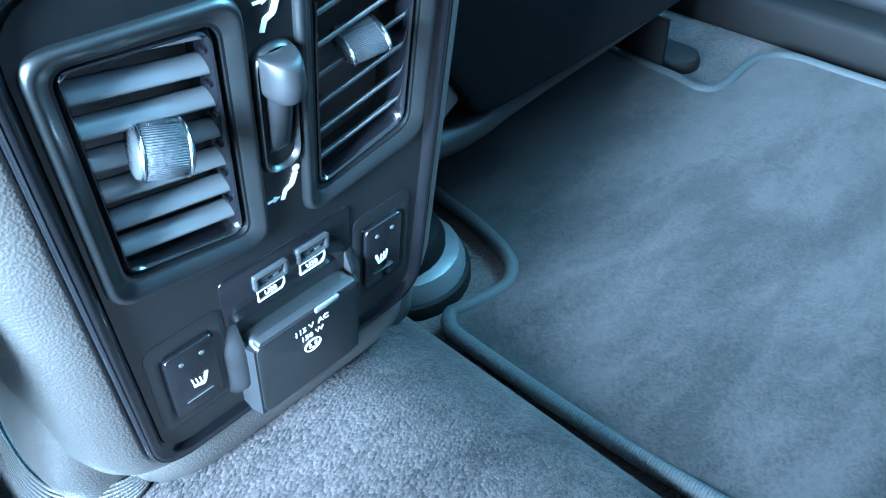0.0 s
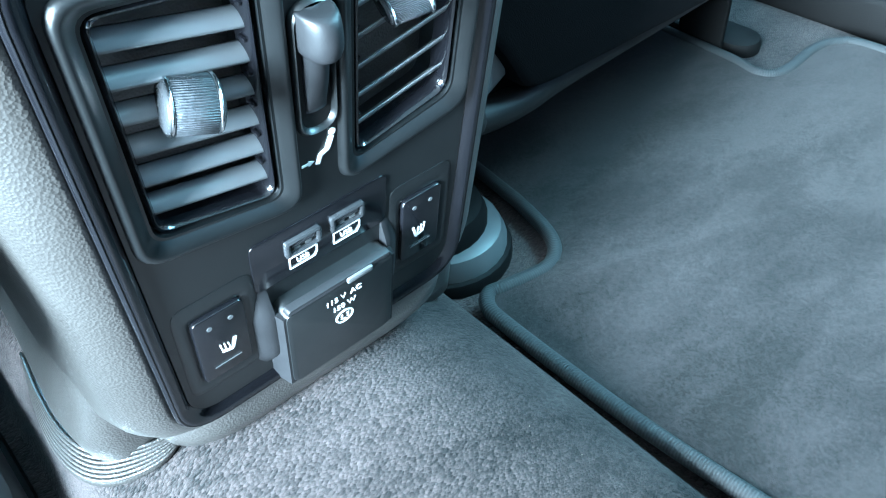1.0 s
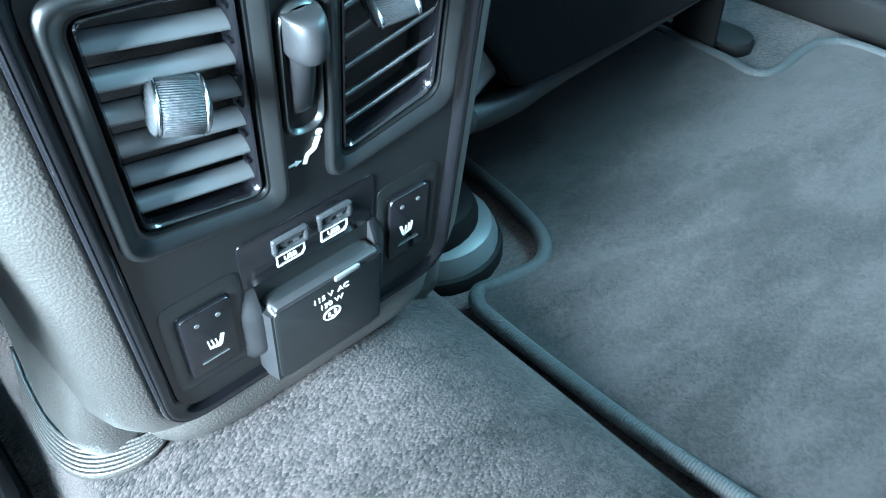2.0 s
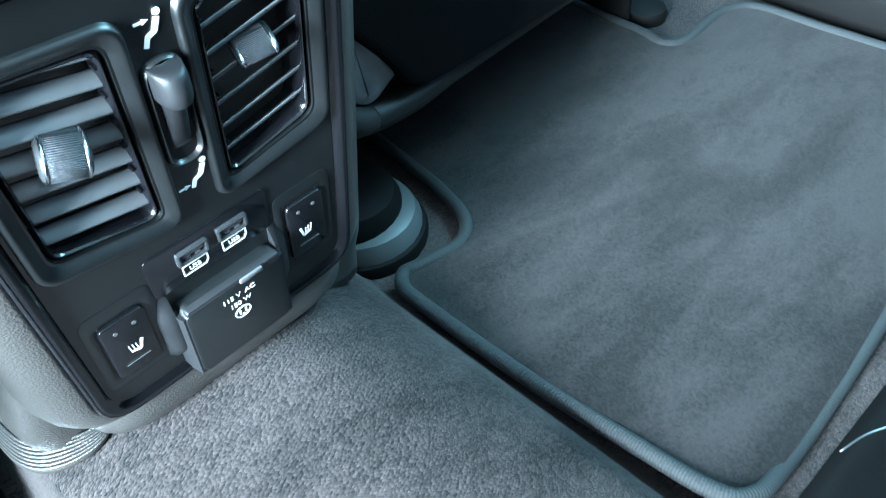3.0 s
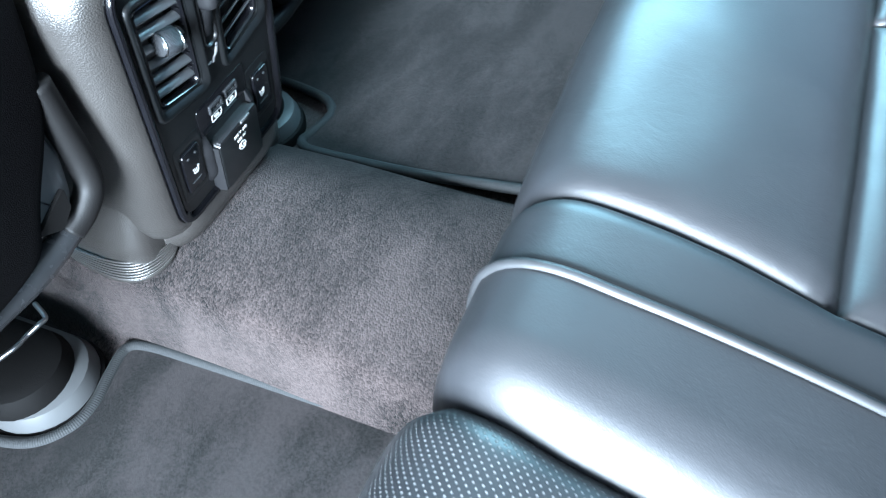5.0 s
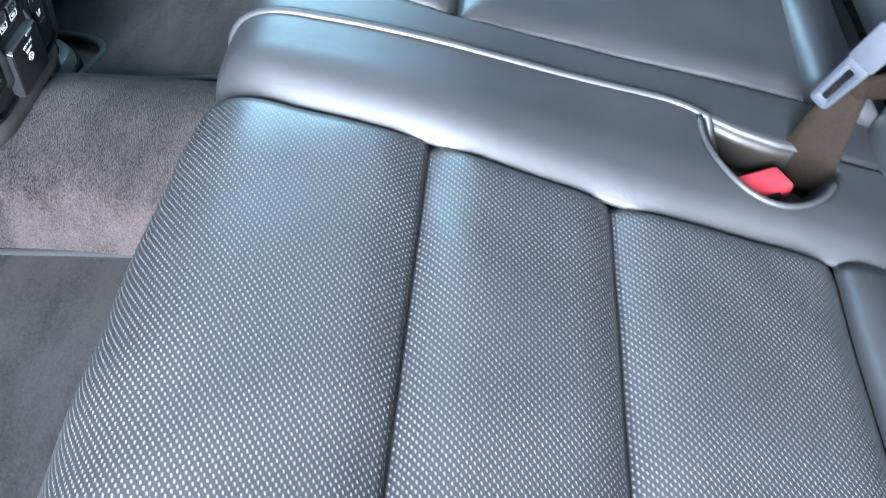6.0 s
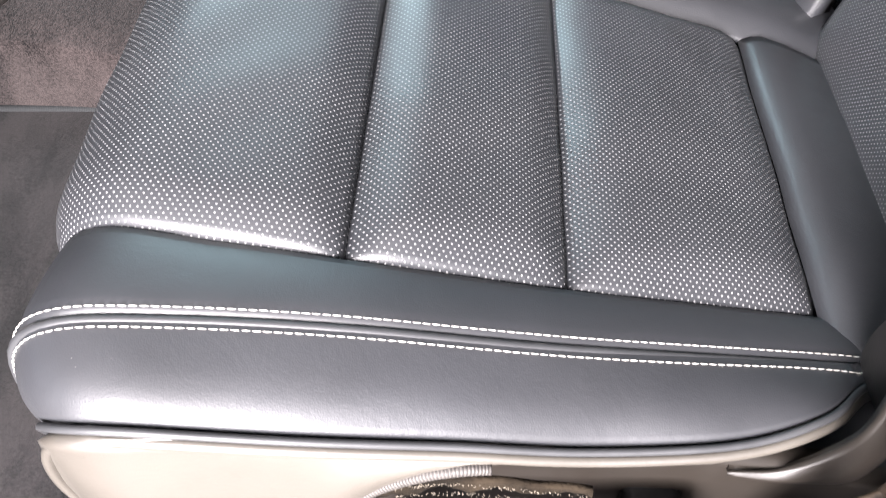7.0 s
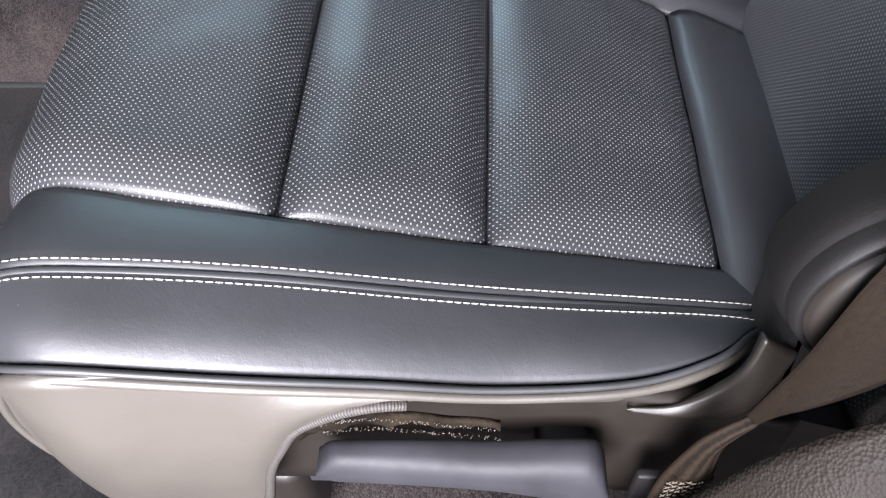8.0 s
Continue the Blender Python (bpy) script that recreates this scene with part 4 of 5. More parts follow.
PIPE = spline([(0.303, -0.606, 0.225), (0.304, -0.612, 0.255), (0.313, -0.622, 0.283), (0.330, -0.629, 0.296), (0.36, -0.630, 0.297), (0.42, -0.625, 0.283), (0.48, -0.617, 0.266),
               (0.54, -0.610, 0.250), (0.605, -0.602, 0.245), (0.646, -0.588, 0.245), (0.670, -0.567, 0.2345), (0.686, -0.5550, 0.2210)], 8)
PIPE_LEN = [0.0]
for a, b in zip(PIPE, PIPE[1:]):
    PIPE_LEN.append(PIPE_LEN[-1] + (b - a).length)


def pipe_at(u):
    d = u * PIPE_LEN[-1]
    i = max(0, min(len(PIPE) - 2, int(np.searchsorted(PIPE_LEN, d, side="right")) - 1))
    return PIPE[i].lerp(PIPE[i + 1], (d - PIPE_LEN[i]) / (PIPE_LEN[i + 1] - PIPE_LEN[i]))


def flank(u, v):
    """The outer bolster: from the stitched seam nearly flat outwards, then over to the piping."""
    s0 = LEN[36]
    p, n = along(s0 + (s_at(0.686) - s0) * u)
    a, b = Vector((p.x, yst(p.x), p.z)) + nose_out(n), pipe_at(u)
    q = a.lerp(b, v)
    w = (b - a).length
    out = (n + Vector((0, -0.7, 0))).normalized()
    q = q + out * (0.08 * w * (1 - smoothstep(0.82, 1.0, u)) * math.sin(math.pi * v ** 1.35) - 0.0016 * math.exp(-v * 14) - 0.0022 * smoothstep(0.93, 1.0, v))
    return tuple(q), (u, q.y)


part("outer_bolster", sheet("outer_bolster", flank, 70, 24, LEATHER, 0.010, (-0.2, -0.5, 1)), cushion, "smooth black leather outer bolster")

# piping where the bolster meets the side panel; the welt below it runs on down the front edge
part("piping", tube("piping", [p + Vector((0, -0.0016, -0.0004)) for p in PIPE], 0.0019, PIPING, 8, up=(0, -1, 0)), cushion, "thin leather piping cord")
welt = [Vector(p) for p in ((0.345, -0.629, 0.146), (0.338, -0.630, 0.158), (0.325, -0.631, 0.186), (0.3145, -0.6315, 0.213), (0.310, -0.6315, 0.239), (0.3115, -0.631, 0.262), (0.3185, -0.631, 0.279))]
welt += [p + Vector((0.0008, -0.0034, -0.0050)) for p in PIPE if p.x > 0.333]
# the welt's pale tone is sunlight put into its colour
part("piping", tube("piping", spline(welt[:7] + welt[7::3], 5), 0.0028, LEATHER_SUNLIT, 8, up=(0, -1, 0)), cushion, "black leather welt with sunlight in its colour")


def side_panel():
    """The outer flank below the piping, with the cut-out for the lever."""
    low_x = [0.311, 0.3125, 0.316, 0.326, 0.339, 0.354, 0.375, 0.402, 0.412, 0.424, 0.437, 0.45, 0.47, 0.50, 0.56, 0.62, 0.65]
    low_z = [0.256, 0.236, 0.213, 0.187, 0.159, 0.139, 0.130, 0.135, 0.150, 0.195, 0.227, 0.242, 0.252, 0.252, 0.234, 0.224, 0.226]

    def fn(u, v):
        x = 0.311 + (0.645 - 0.311) * u
        i = min(range(12, len(PIPE)), key=lambda k: abs(PIPE[k].x - x) + (0 if PIPE[k].x > 0.3035 else 1))
        j = i + 1 if i + 1 < len(PIPE) and PIPE[i].x <= x else i - 1
        t = 0.0 if abs(PIPE[j].x - PIPE[i].x) < 1e-6 else max(0.0, min(1.0, (x - PIPE[i].x) / (PIPE[j].x - PIPE[i].x)))
        top = PIPE[i].lerp(PIPE[j], t)
        z1 = top.z - 0.002
        z0 = min(float(np.interp(x, low_x, low_z)), z1 - 0.006)
        z = z1 + (z0 - z1) * v
        swell = 0.007 * math.sin(math.pi * min(1.0, v * 0.9)) * smoothstep(0.30, 0.36, x) * (1 - smoothstep(0.42, 0.60, x) * 0.7)
        return (x, top.y - 0.001 - swell - 0.004 * v * (1 - smoothstep(0.42, 0.5, x)) - 0.006 * (1 - smoothstep(0.325, 0.40, x)), z), (x, z)
    return sheet("side_panel", fn, 110, 20, LEATHER_SUNLIT, 0.008, (0, -1, 0))


# sun glare on this flank is painted in through the lighter base colour
part("side_panel", side_panel(), cushion, "smooth black leather side panel with sunlight in its colour")


def stitch_row(off):
    """Single stitches along the outer seam."""
    bm = bmesh.new()
    s0 = LEN[36]
    s, end = s0 + 0.002, s_at(0.684)
    while s < end:
        p, n = along(s)
        d = along(s + 0.002)[0] - along(s - 0.002)[0]
        if off > 0:
            q = Vector((p.x, yst(p.x) + off, p.z)) + nose_out(n) + n * 0.0004
        else:
            u = (s - s0) / (s_at(0.686) - s0)
            w = (pipe_at(u) - Vector((p.x, yst(p.x), p.z))).length
            q = Vector(flank(u, min(0.6, -off / max(w, 0.012)))[0]) + n * 0.0003
        m = Matrix.Translation(q) @ Matrix.Rotation(-math.atan2(d.z, d.x), 4, "Y") @ Matrix.Rotation(radians(6), 4, "Z") @ Matrix.Diagonal((0.0021, 0.00036, 0.00042, 1))
        bmesh.ops.create_icosphere(bm, subdivisions=1, radius=1.0, matrix=m)
        s += 0.0043
    return bm_mesh("stitching", bm, THREAD)


part("stitching", stitch_row(0.0040), cushion, "pale thread stitching")
part("stitching", stitch_row(-0.0060), cushion, "pale thread stitching")
seam = [p + nose_out(n) for p, n in (along(S_NOSE + 0.05 + (s_at(0.686) - S_NOSE - 0.05) * i / 60) for i in range(61))]
part("seam_welt", tube("seam_welt", [Vector((p.x, yst(p.x) - 0.001, p.z - 0.0028)) for p in seam], 0.0024, PIPING, 8), cushion, "raised leather seam")

# ---- rear seat, wide cushion ----
wide = thing("rear_seat", "black leather middle rear seat with plain sewn panels", "car seat", "rear seats")
seat_core("foam_body_wide", -0.168, 0.66, wide)


def crown_mid(s, y, p, n, v):
    dip = 0.040 * (1 - smoothstep(0.86, 1.0, math.hypot((p.x - 0.656) / 0.044, (y - 0.098) / 0.051)))
    return n * (0.010 * max(0.0, n.z) ** 2 - dip) + NOSE_BACK * (1 - max(0.0, n.z))


S_MID = s_at(0.434)
pad("edge_band", S_NOSE, s_at(0.745), lambda x, z: ysplit(x) + 0.004, yband, LEATHER, wide, "smooth leather edge band", 110, 16, r=0.010, depth=0.004, edges=(0, 0, 0.35, 1), extra=crown_mid)
pad("front_panel", S_NOSE, S_MID, yband, lambda x, z: 0.30, LEATHER, wide, "smooth leather front panel", 40, 40, r=0.018, depth=0.007, extra=crown_mid, rise=0.006, edges=(0, 1, 1, 1))
pad("middle_panel", S_MID, s_at(0.745), yband, lambda x, z: 0.072, LEATHER, wide, "smooth leather middle panel", 60, 44, r=0.018, depth=0.007, extra=crown_mid, rise=0.008)
pad("middle_panel", S_MID, s_at(0.745), lambda x, z: 0.072, lambda x, z: 0.30, LEATHER, wide, "smooth leather middle panel", 60, 44, r=0.018, depth=0.006, extra=crown_mid, rise=0.006)
pad("far_panel", S_NOSE, s_at(0.745), lambda x, z: 0.30, lambda x, z: 0.64, LEATHER, wide, "smooth leather far panel", 40, 20, r=0.02, depth=0.008, extra=crown_mid)
split_line = [along(S_NOSE + (s_at(0.590) - S_NOSE) * i / 80) for i in range(81)]
split_cord = [Vector((p.x, ysplit(p.x) + 0.002, p.z)) + crown_mid(0, 0, p, n, 0) + n * 0.0005 for p, n in split_line]
split_cord += spline([split_cord[-1] + Vector((0.005, -0.003, -0.001)), (0.6005, -0.2035, 0.250), (0.605, -0.2055, 0.238), (0.609, -0.2050, 0.222), (0.613, -0.203, 0.206)], 6)
part("piping", tube("piping", split_cord, 0.0028, PIPING, 8), wide, "leather piping cord")

# ---- backrest ----
back = cushion
BTILT = 0.36


def back_point(y, h, off=0.0):
    """A place on the backrest: y across, h up its slope, off out of it."""
    nx, nz = -1 / math.hypot(1, BTILT), BTILT / math.hypot(1, BTILT)
    ux, uz = BTILT / math.hypot(1, BTILT), 1 / math.hypot(1, BTILT)
    return Vector((0.722 + ux * h + nx * off, y, 0.205 + uz * h + nz * off))


def back_pad(name, y0, y1, h0, h1, mat, parent, label, rise=0.01, r=0.03, depth=0.014, nu=24, nv=24, lean=0.0, fwd=0.0):
    def fn(u, v):
        h = h0 + (h1 - h0) * v
        y = y0 + (y1 - y0) * u + lean * (h - h0)
        w, t = abs(y1 - y0), h1 - h0
        off = puff(min(u, 1 - u) * w, r, depth) + puff(min(v, 1 - v) * t, r, depth) + rise * math.sin(math.pi * u) ** 0.7
        return back_point(y, h, off + fwd), (y, h)
    part(name, sheet(name, fn, nu, nv, mat, 0.03, (-1, 0, 0.3)), parent, label)


back_pad("back_panel", -0.605, -0.260, -0.012, 0.50, PERF, back, "perforated leather panel", 0.006, 0.022, 0.009, nu=40, nv=50, lean=0.12)
back_pad("back_inner_bolster", -0.260, -0.158, -0.004, 0.50, LEATHER, back, "smooth leather bolster", 0.004, 0.02, 0.008, lean=0.12, fwd=0.013)
back_pad("back_outer_bolster", -0.66, -0.609, 0.05, 0.50, LEATHER, back, "smooth leather bolster", 0.02, 0.03, 0.015)
part("button", prism("button", dot_outline(0, 0, 0.0055, 0.0055, 20), 0, 0.004, GREYPL, 0.0015, m=Matrix.Translation(back_point(-0.215, 0.055, 0.017)) @ Matrix.Rotation(radians(-90 + 20), 4, "Y")), back, "round grey button")
back_mid = wide
ROLL = spline([(0.678, 0, 0.214), (0.6735, 0, 0.226), (0.6715, 0, 0.240), (0.675, 0, 0.250), (0.684, 0, 0.2545), (0.696, 0, 0.2530), (0.712, 0, 0.246)], 5)


def back_roll(u, v):
    """The padded lower edge of the middle backrest, rounded off at its near end."""
    q = ROLL[int(round(v * 30))]
    y = -0.166 + 0.75 * u
    k = 1 - math.sqrt(max(0.0, 1 - (1 - min(1.0, (y + 0.166) / 0.020)) ** 2))
    return (q.x + 0.024 * k, y, q.z - 0.034 * k), (y, v)


part("back_roll", sheet("back_roll", back_roll, 150, 30, LEATHER, 0.006, (-0.5, 0, 1)), back_mid, "rounded leather lower edge of the middle backrest")
back_pad("back_cover", -0.160, 0.66, 0.062, 0.50, LEATHER, back_mid, "smooth leather cover", 0.004, 0.012, 0.007, nu=60, fwd=0.046)

# ---- buckles and belts ----
rim = []
for i in range(25):
    w = radians(172 + 158 * i / 24)
    x, y = 0.633 + 0.0435 * math.cos(w), -0.206 + 0.0565 * math.sin(w)
    p, n = along(s_at(x))
    k = min(1.0, max(0.0, (y - yp(x)) / (ysplit(x) - yp(x)) * 1.9))
    q = p + n * (0.0105 * math.sin(math.pi / 2 * k))
    rim.append((q.x, y, q.z))
part("pocket_lining", sheet("pocket_lining", lambda u, v: ((0.598 + 0.092 * u, ysplit(0.598 + 0.092 * u) + 0.0050 - 0.0055 * v, along(s_at(0.598 + 0.092 * u))[0].z + 0.0065 - 0.049 * v), (u, v)), 14, 6, BROWNPL, 0.004, (0, -1, 0)), wide, "sewn leather side facing the pocket")
part("pocket_rim", tube("pocket_rim", rim, 0.0021, PIPING, 8), cushion, "rolled leather rim of the buckle pocket")


def build_buckle(at, rz, ry, rx=0):
    top = thing("belt_buckle", "black seat belt buckle with red release button", "belt buckle", "belt buckles")
    top.matrix_basis = Matrix.Translation(at) @ Euler((radians(rx), radians(ry), radians(rz))).to_matrix().to_4x4()
    part("housing", box("housing", (0.046, 0.026, 0.016), DARK, 0.004, m=Matrix.Translation((-0.010, 0, -0.002))), top)
    part("release_button", box("release_button", (0.036, 0.019, 0.012), RED, 0.0028, m=Matrix.Translation((0.004, 0, 0.003))), top, "red release button")
    part("tongue_slot", box("tongue_slot", (0.004, 0.020, 0.004), METAL, 0.001, m=Matrix.Translation((0.0145, 0, -0.004))), top, "bright metal lip")
    return top


build_buckle((0.626, -0.237, 0.2335), 27, 6)
build_buckle((0.624, 0.106, 0.244), 25, 14)
build_buckle((0.644, 0.066, 0.238), 28, 12)


def strap(name, pts, width, dirs, mat, thick=0.0014):
    """A flat band through points, with the direction across it at each."""
    pts, dirs = spline(pts, 10), spline(dirs, 10)
    verts, uvs, faces, n, dist = [], [], [], len(pts), 0.0
    for i, (p, d) in enumerate(zip(pts, dirs)):
        if i:
            dist += (p - pts[i - 1]).length
        t = (pts[min(i + 1, n - 1)] - pts[max(i - 1, 0)]).normalized()
        d = (d - t * d.dot(t)).normalized()
        up = t.cross(d)
        w = width(i / (n - 1)) if callable(width) else width
        for side, h in ((-1, 1), (-0.5, 1), (0, 1), (0.5, 1), (1, 1), (1, -1), (0.5, -1), (0, -1), (-0.5, -1), (-1, -1)):
            verts.append(p + d * side * w / 2 + up * h * thick / 2)
            uvs.append((side * w / 2, dist))
    for i in range(n - 1):
        for j in range(10):
            faces.append((i * 10 + j, i * 10 + (j + 1) % 10, (i + 1) * 10 + (j + 1) % 10, (i + 1) * 10 + j))
    faces.append(tuple(range(10))[::-1])
    faces.append(tuple((n - 1) * 10 + j for j in range(10)))
    return mesh_of(name, verts, faces, mat, uvs=uvs)


belt = thing("middle_seat_belt", "dark brown twisted seat belt webbing with metal tongue", "seat belt")
part("webbing", strap("webbing", [(0.657, -0.216, 0.188), (0.657, -0.216, 0.212), (0.662, -0.213, 0.240), (0.669, -0.207, 0.266), (0.6765, -0.202, 0.286)],
                      lambda t: 0.050 - 0.031 * t ** 1.2, [(0.8, -0.4, 0.5), (0.8, -0.4, 0.45), (0.8, -0.4, 0.4), (0.8, -0.3, 0.3), (0.8, -0.2, 0.3)], WEB), belt)
part("webbing", strap("webbing", [(0.676, -0.202, 0.286), (0.684, -0.207, 0.293), (0.693, -0.216, 0.303), (0.706, -0.230, 0.322), (0.722, -0.25, 0.350)],
                      lambda t: 0.011 + 0.010 * t, [(0.3, -0.1, 1), (0.3, -0.1, 1), (0.3, -0.1, 1), (0.2, 0, 1), (0.2, 0, 1)], WEB), belt)
ta, tb = Vector((0.6600, -0.200, 0.276)), Vector((0.6830, -0.200, 0.3180))
e1 = (tb - ta).normalized()
e3 = (Vector((0.478, -0.601, 0.607)) - ta)
e3 = (e3 - e1 * e3.dot(e1)).normalized()
e2 = e3.cross(e1)
ton_m = Matrix(((e1.x, e2.x, e3.x, ta.x), (e1.y, e2.y, e3.y, ta.y), (e1.z, e2.z, e3.z, ta.z), (0, 0, 0, 1)))
part("tongue", ring("tongue", rounded(mm([(-1, -6.5), (30, -8), (33, -8), (33, 8), (30, 8), (-1, 6.5)]), 0.004, 5), rounded(mm([(5, -2.2), (18, -2.4), (27, -2.5), (27, 2.5), (18, 2.4), (5, 2.2)]), 0.0018, 5), -0.0016, 0.0012, TONGUE, ton_m, 0.0014), belt, "blue-grey plastic tongue loop")
part("tongue_plate", prism("tongue_plate", rounded(mm([(31, -9), (58, -10), (58, 10), (31, 9)]), 0.003, 4), -0.0018, 0.0016, TONGUE, 0.001, m=ton_m), belt, "blue-grey plastic tongue plate")

# outer belt that runs past the cushion to its floor anchor
outer_belt = thing("outer_seat_belt", "worn dark brown seat belt webbing stitched at its anchor", "seat belt")


def band(name, one, two, mat, thick=0.0014, bow=0.003):
    """Webbing between two edges, bowed a little outwards."""
    a, d = spline(one, 8), spline(two, 8)
    n = len(a) - 1
    wid = (Vector(one[0]) - Vector(two[0])).length

    def fn(u, v):
        i = int(round(u * n))
        return tuple(a[i].lerp(d[i], v) + Vector((0, -bow * math.sin(math.pi * v), 0))), (v * wid, u)
    return sheet(name, fn, n, 10, mat, thick, (0, -1, 0))


part("webbing", band("webbing", [(0.672, -0.630, 0.430), (0.660, -0.632, 0.380), (0.655, -0.634, 0.353), (0.652, -0.634, 0.322), (0.648, -0.634, 0.298), (0.643, -0.634, 0.271)],
                     [(0.716, -0.640, 0.370), (0.686, -0.640, 0.320), (0.674, -0.640, 0.304), (0.662, -0.640, 0.293), (0.655, -0.638, 0.283), (0.648, -0.636, 0.270)], WEB), outer_belt)
part("anchor_loop", band("anchor_loop", [(0.645, -0.634, 0.276), (0.634, -0.636, 0.265), (0.626, -0.637, 0.250), (0.618, -0.638, 0.216), (0.616, -0.638, 0.184)],
                         [(0.649, -0.636, 0.274), (0.644, -0.637, 0.262), (0.640, -0.638, 0.247), (0.641, -0.640, 0.216), (0.635, -0.640, 0.180)], WEB, bow=0.004), outer_belt, "folded end of the webbing")
bm = bmesh.new()
for lean in (38, -52):
    for i in range(7):
        for j in range(7):
            x, z = 0.6195 + 0.0030 * i + 0.0009 * random.random(), 0.190 + 0.0052 * j + 0.0014 * (i % 2) + 0.0010 * random.random()
            m = Matrix.Translation((x, -0.6440, z)) @ Matrix.Rotation(radians(lean + random.uniform(-8, 8)), 4, "Y") @ Matrix.Diagonal((random.uniform(0.0016, 0.0026), 0.0003, 0.00028, 1))
            bmesh.ops.create_icosphere(bm, subdivisions=1, radius=1.0, matrix=m)
part("anchor_stitching", bm_mesh("anchor_stitching", bm, FRAY), outer_belt, "frayed pale cross stitching")
part("anchor_plate", box("anchor_plate", (0.040, 0.006, 0.05), DARK, 0.002, m=Matrix.Translation((0.632, -0.626, 0.165))), outer_belt, "dark metal anchor plate")

# ---- recline lever and seat base ----
base = thing("seat_base_trim", "dark plastic base of the rear seat", "seat base")
part("shell", sheet("shell", lambda u, v: ((0.405 + 0.285 * u, -0.609 + 0.004 * math.sin(math.pi * u), 0.278 - 0.05 * u - 0.010 * smoothstep(0.4, 0.9, u) - (0.150 - 0.04 * u) * v), (u, v)), 40, 12, BROWNPL, 0.012, (0, -1, 0)), base)
part("front_skirt", sheet("front_skirt", lambda u, v: ((0.345 + 0.02 * v, -0.60 + 1.2 * u, 0.135 - 0.128 * v), (u, v)), 30, 6, DARK, 0.01, (-1, 0, 0)), base)
part("corner_foot", box("corner_foot", (0.10, 0.05, 0.11), BROWNPL, 0.012, m=Matrix.Translation((0.375, -0.585, 0.072))), base, "dark plastic corner foot")

riser = thing("seat_riser", "black plastic seat riser below the rear bench", "seat riser")
part("shell", sheet("shell", lambda u, v: ((0.240 + 0.012 * u + 0.10 * v, 0.112 + 0.53 * u, 0.018 + 0.035 * smoothstep(0.0, 0.5, v) + 0.004 * math.sin(9 * u)), (u, v)), 30, 12, VOID, 0.015, (0, 0, 1)), riser)
part("bracket", box("bracket", (0.03, 0.05, 0.03), VOID, 0.008, m=Matrix.Translation((0.275, 0.36, 0.055))), riser, "dark latch bracket")
part("bracket", box("bracket", (0.02, 0.035, 0.022), VOID, 0.008, m=Matrix.Translation((0.285, 0.205, 0.055))), riser, "dark latch bracket")
part("cover_edge", tube("cover_edge", spline([(0.246, 0.20, 0.040), (0.252, 0.215, 0.046), (0.262, 0.23, 0.05)], 6), 0.0006, METAL, 6), riser, "bright metal edge")

lever = thing("recline_lever", "black plastic seat recline lever with worn edges", "lever")


def lever_fn(u, v):
    w = 2 * math.pi * v
    x = 0.446 + 0.150 * u
    h = (0.015 + 0.009 * smoothstep(0.55, 0.95, u)) * (1 - (1 - min(1, u * 14)) ** 2 * 0.9) * math.sqrt(max(0.02, 1 - max(0, (u - 0.93) / 0.07) ** 2))
    zc = 0.1935 - 0.004 * u + 0.004 * math.sin(math.pi * u)
    out = 0.010 + 0.006 * u
    c, s = math.cos(w), math.sin(w)
    return Vector((x, -0.634 + 0.010 - out * abs(c) ** 0.7 * (1 if c > 0 else -0.6), zc + h * math.copysign(abs(s) ** 0.7, s)))


verts, faces, nu, nv = [], [], 36, 24
for i in range(nu + 1):
    for j in range(nv):
        verts.append(lever_fn(i / nu, j / nv))
for i in range(nu):
    for j in range(nv):
        faces.append((i * nv + j, i * nv + (j + 1) % nv, (i + 1) * nv + (j + 1) % nv, (i + 1) * nv + j))
faces += [tuple(range(nv))[::-1], tuple(nu * nv + j for j in range(nv))]
part("grip", mesh_of("grip", verts, faces, GRIP), lever, "smooth dark grip")
part("pivot", box("pivot", (0.03, 0.03, 0.026), DARK, 0.006, m=Matrix.Translation((0.575, -0.612, 0.186))), lever)

# corded edge of the lever cut-out
cut = spline([(0.411, -0.634, 0.148), (0.416, -0.634, 0.163), (0.424, -0.633, 0.200), (0.433, -0.631, 0.221), (0.441, -0.629, 0.236), (0.452, -0.627, 0.244), (0.468, -0.6255, 0.252), (0.483, -0.624, 0.255), (0.496, -0.622, 0.253)], 8)
part("cutout_piping", tube("cutout_piping", cut, 0.0029, CORD, 8, up=(0, -1, 0)), cushion, "corded grey edge of the cut-out")

part("torn_lining", sheet("torn_lining", lambda u, v: ((0.440 + 0.100 * u, -0.6265 + 0.0012 * math.sin(23 * u) * v, float(np.interp(0.440 + 0.100 * u, [0.440, 0.452, 0.468, 0.483, 0.544], [0.234, 0.243, 0.250, 0.252, 0.243])) - (0.014 + 0.0012 * math.sin(31 * u) + 0.0008 * math.sin(83 * u) - 0.009 * u) * v), (u, v)), 70, 6, TORN, 0.003, (0, -1, 0)), cushion, "torn brown lining behind the cut-out")

# reclining joint and lower trim behind the cushion
hinge = thing("backrest_hinge_cover", "black rounded plastic cover of the backrest hinge", "hinge cover")
HC = Vector((0.697, -0.598, 0.338))


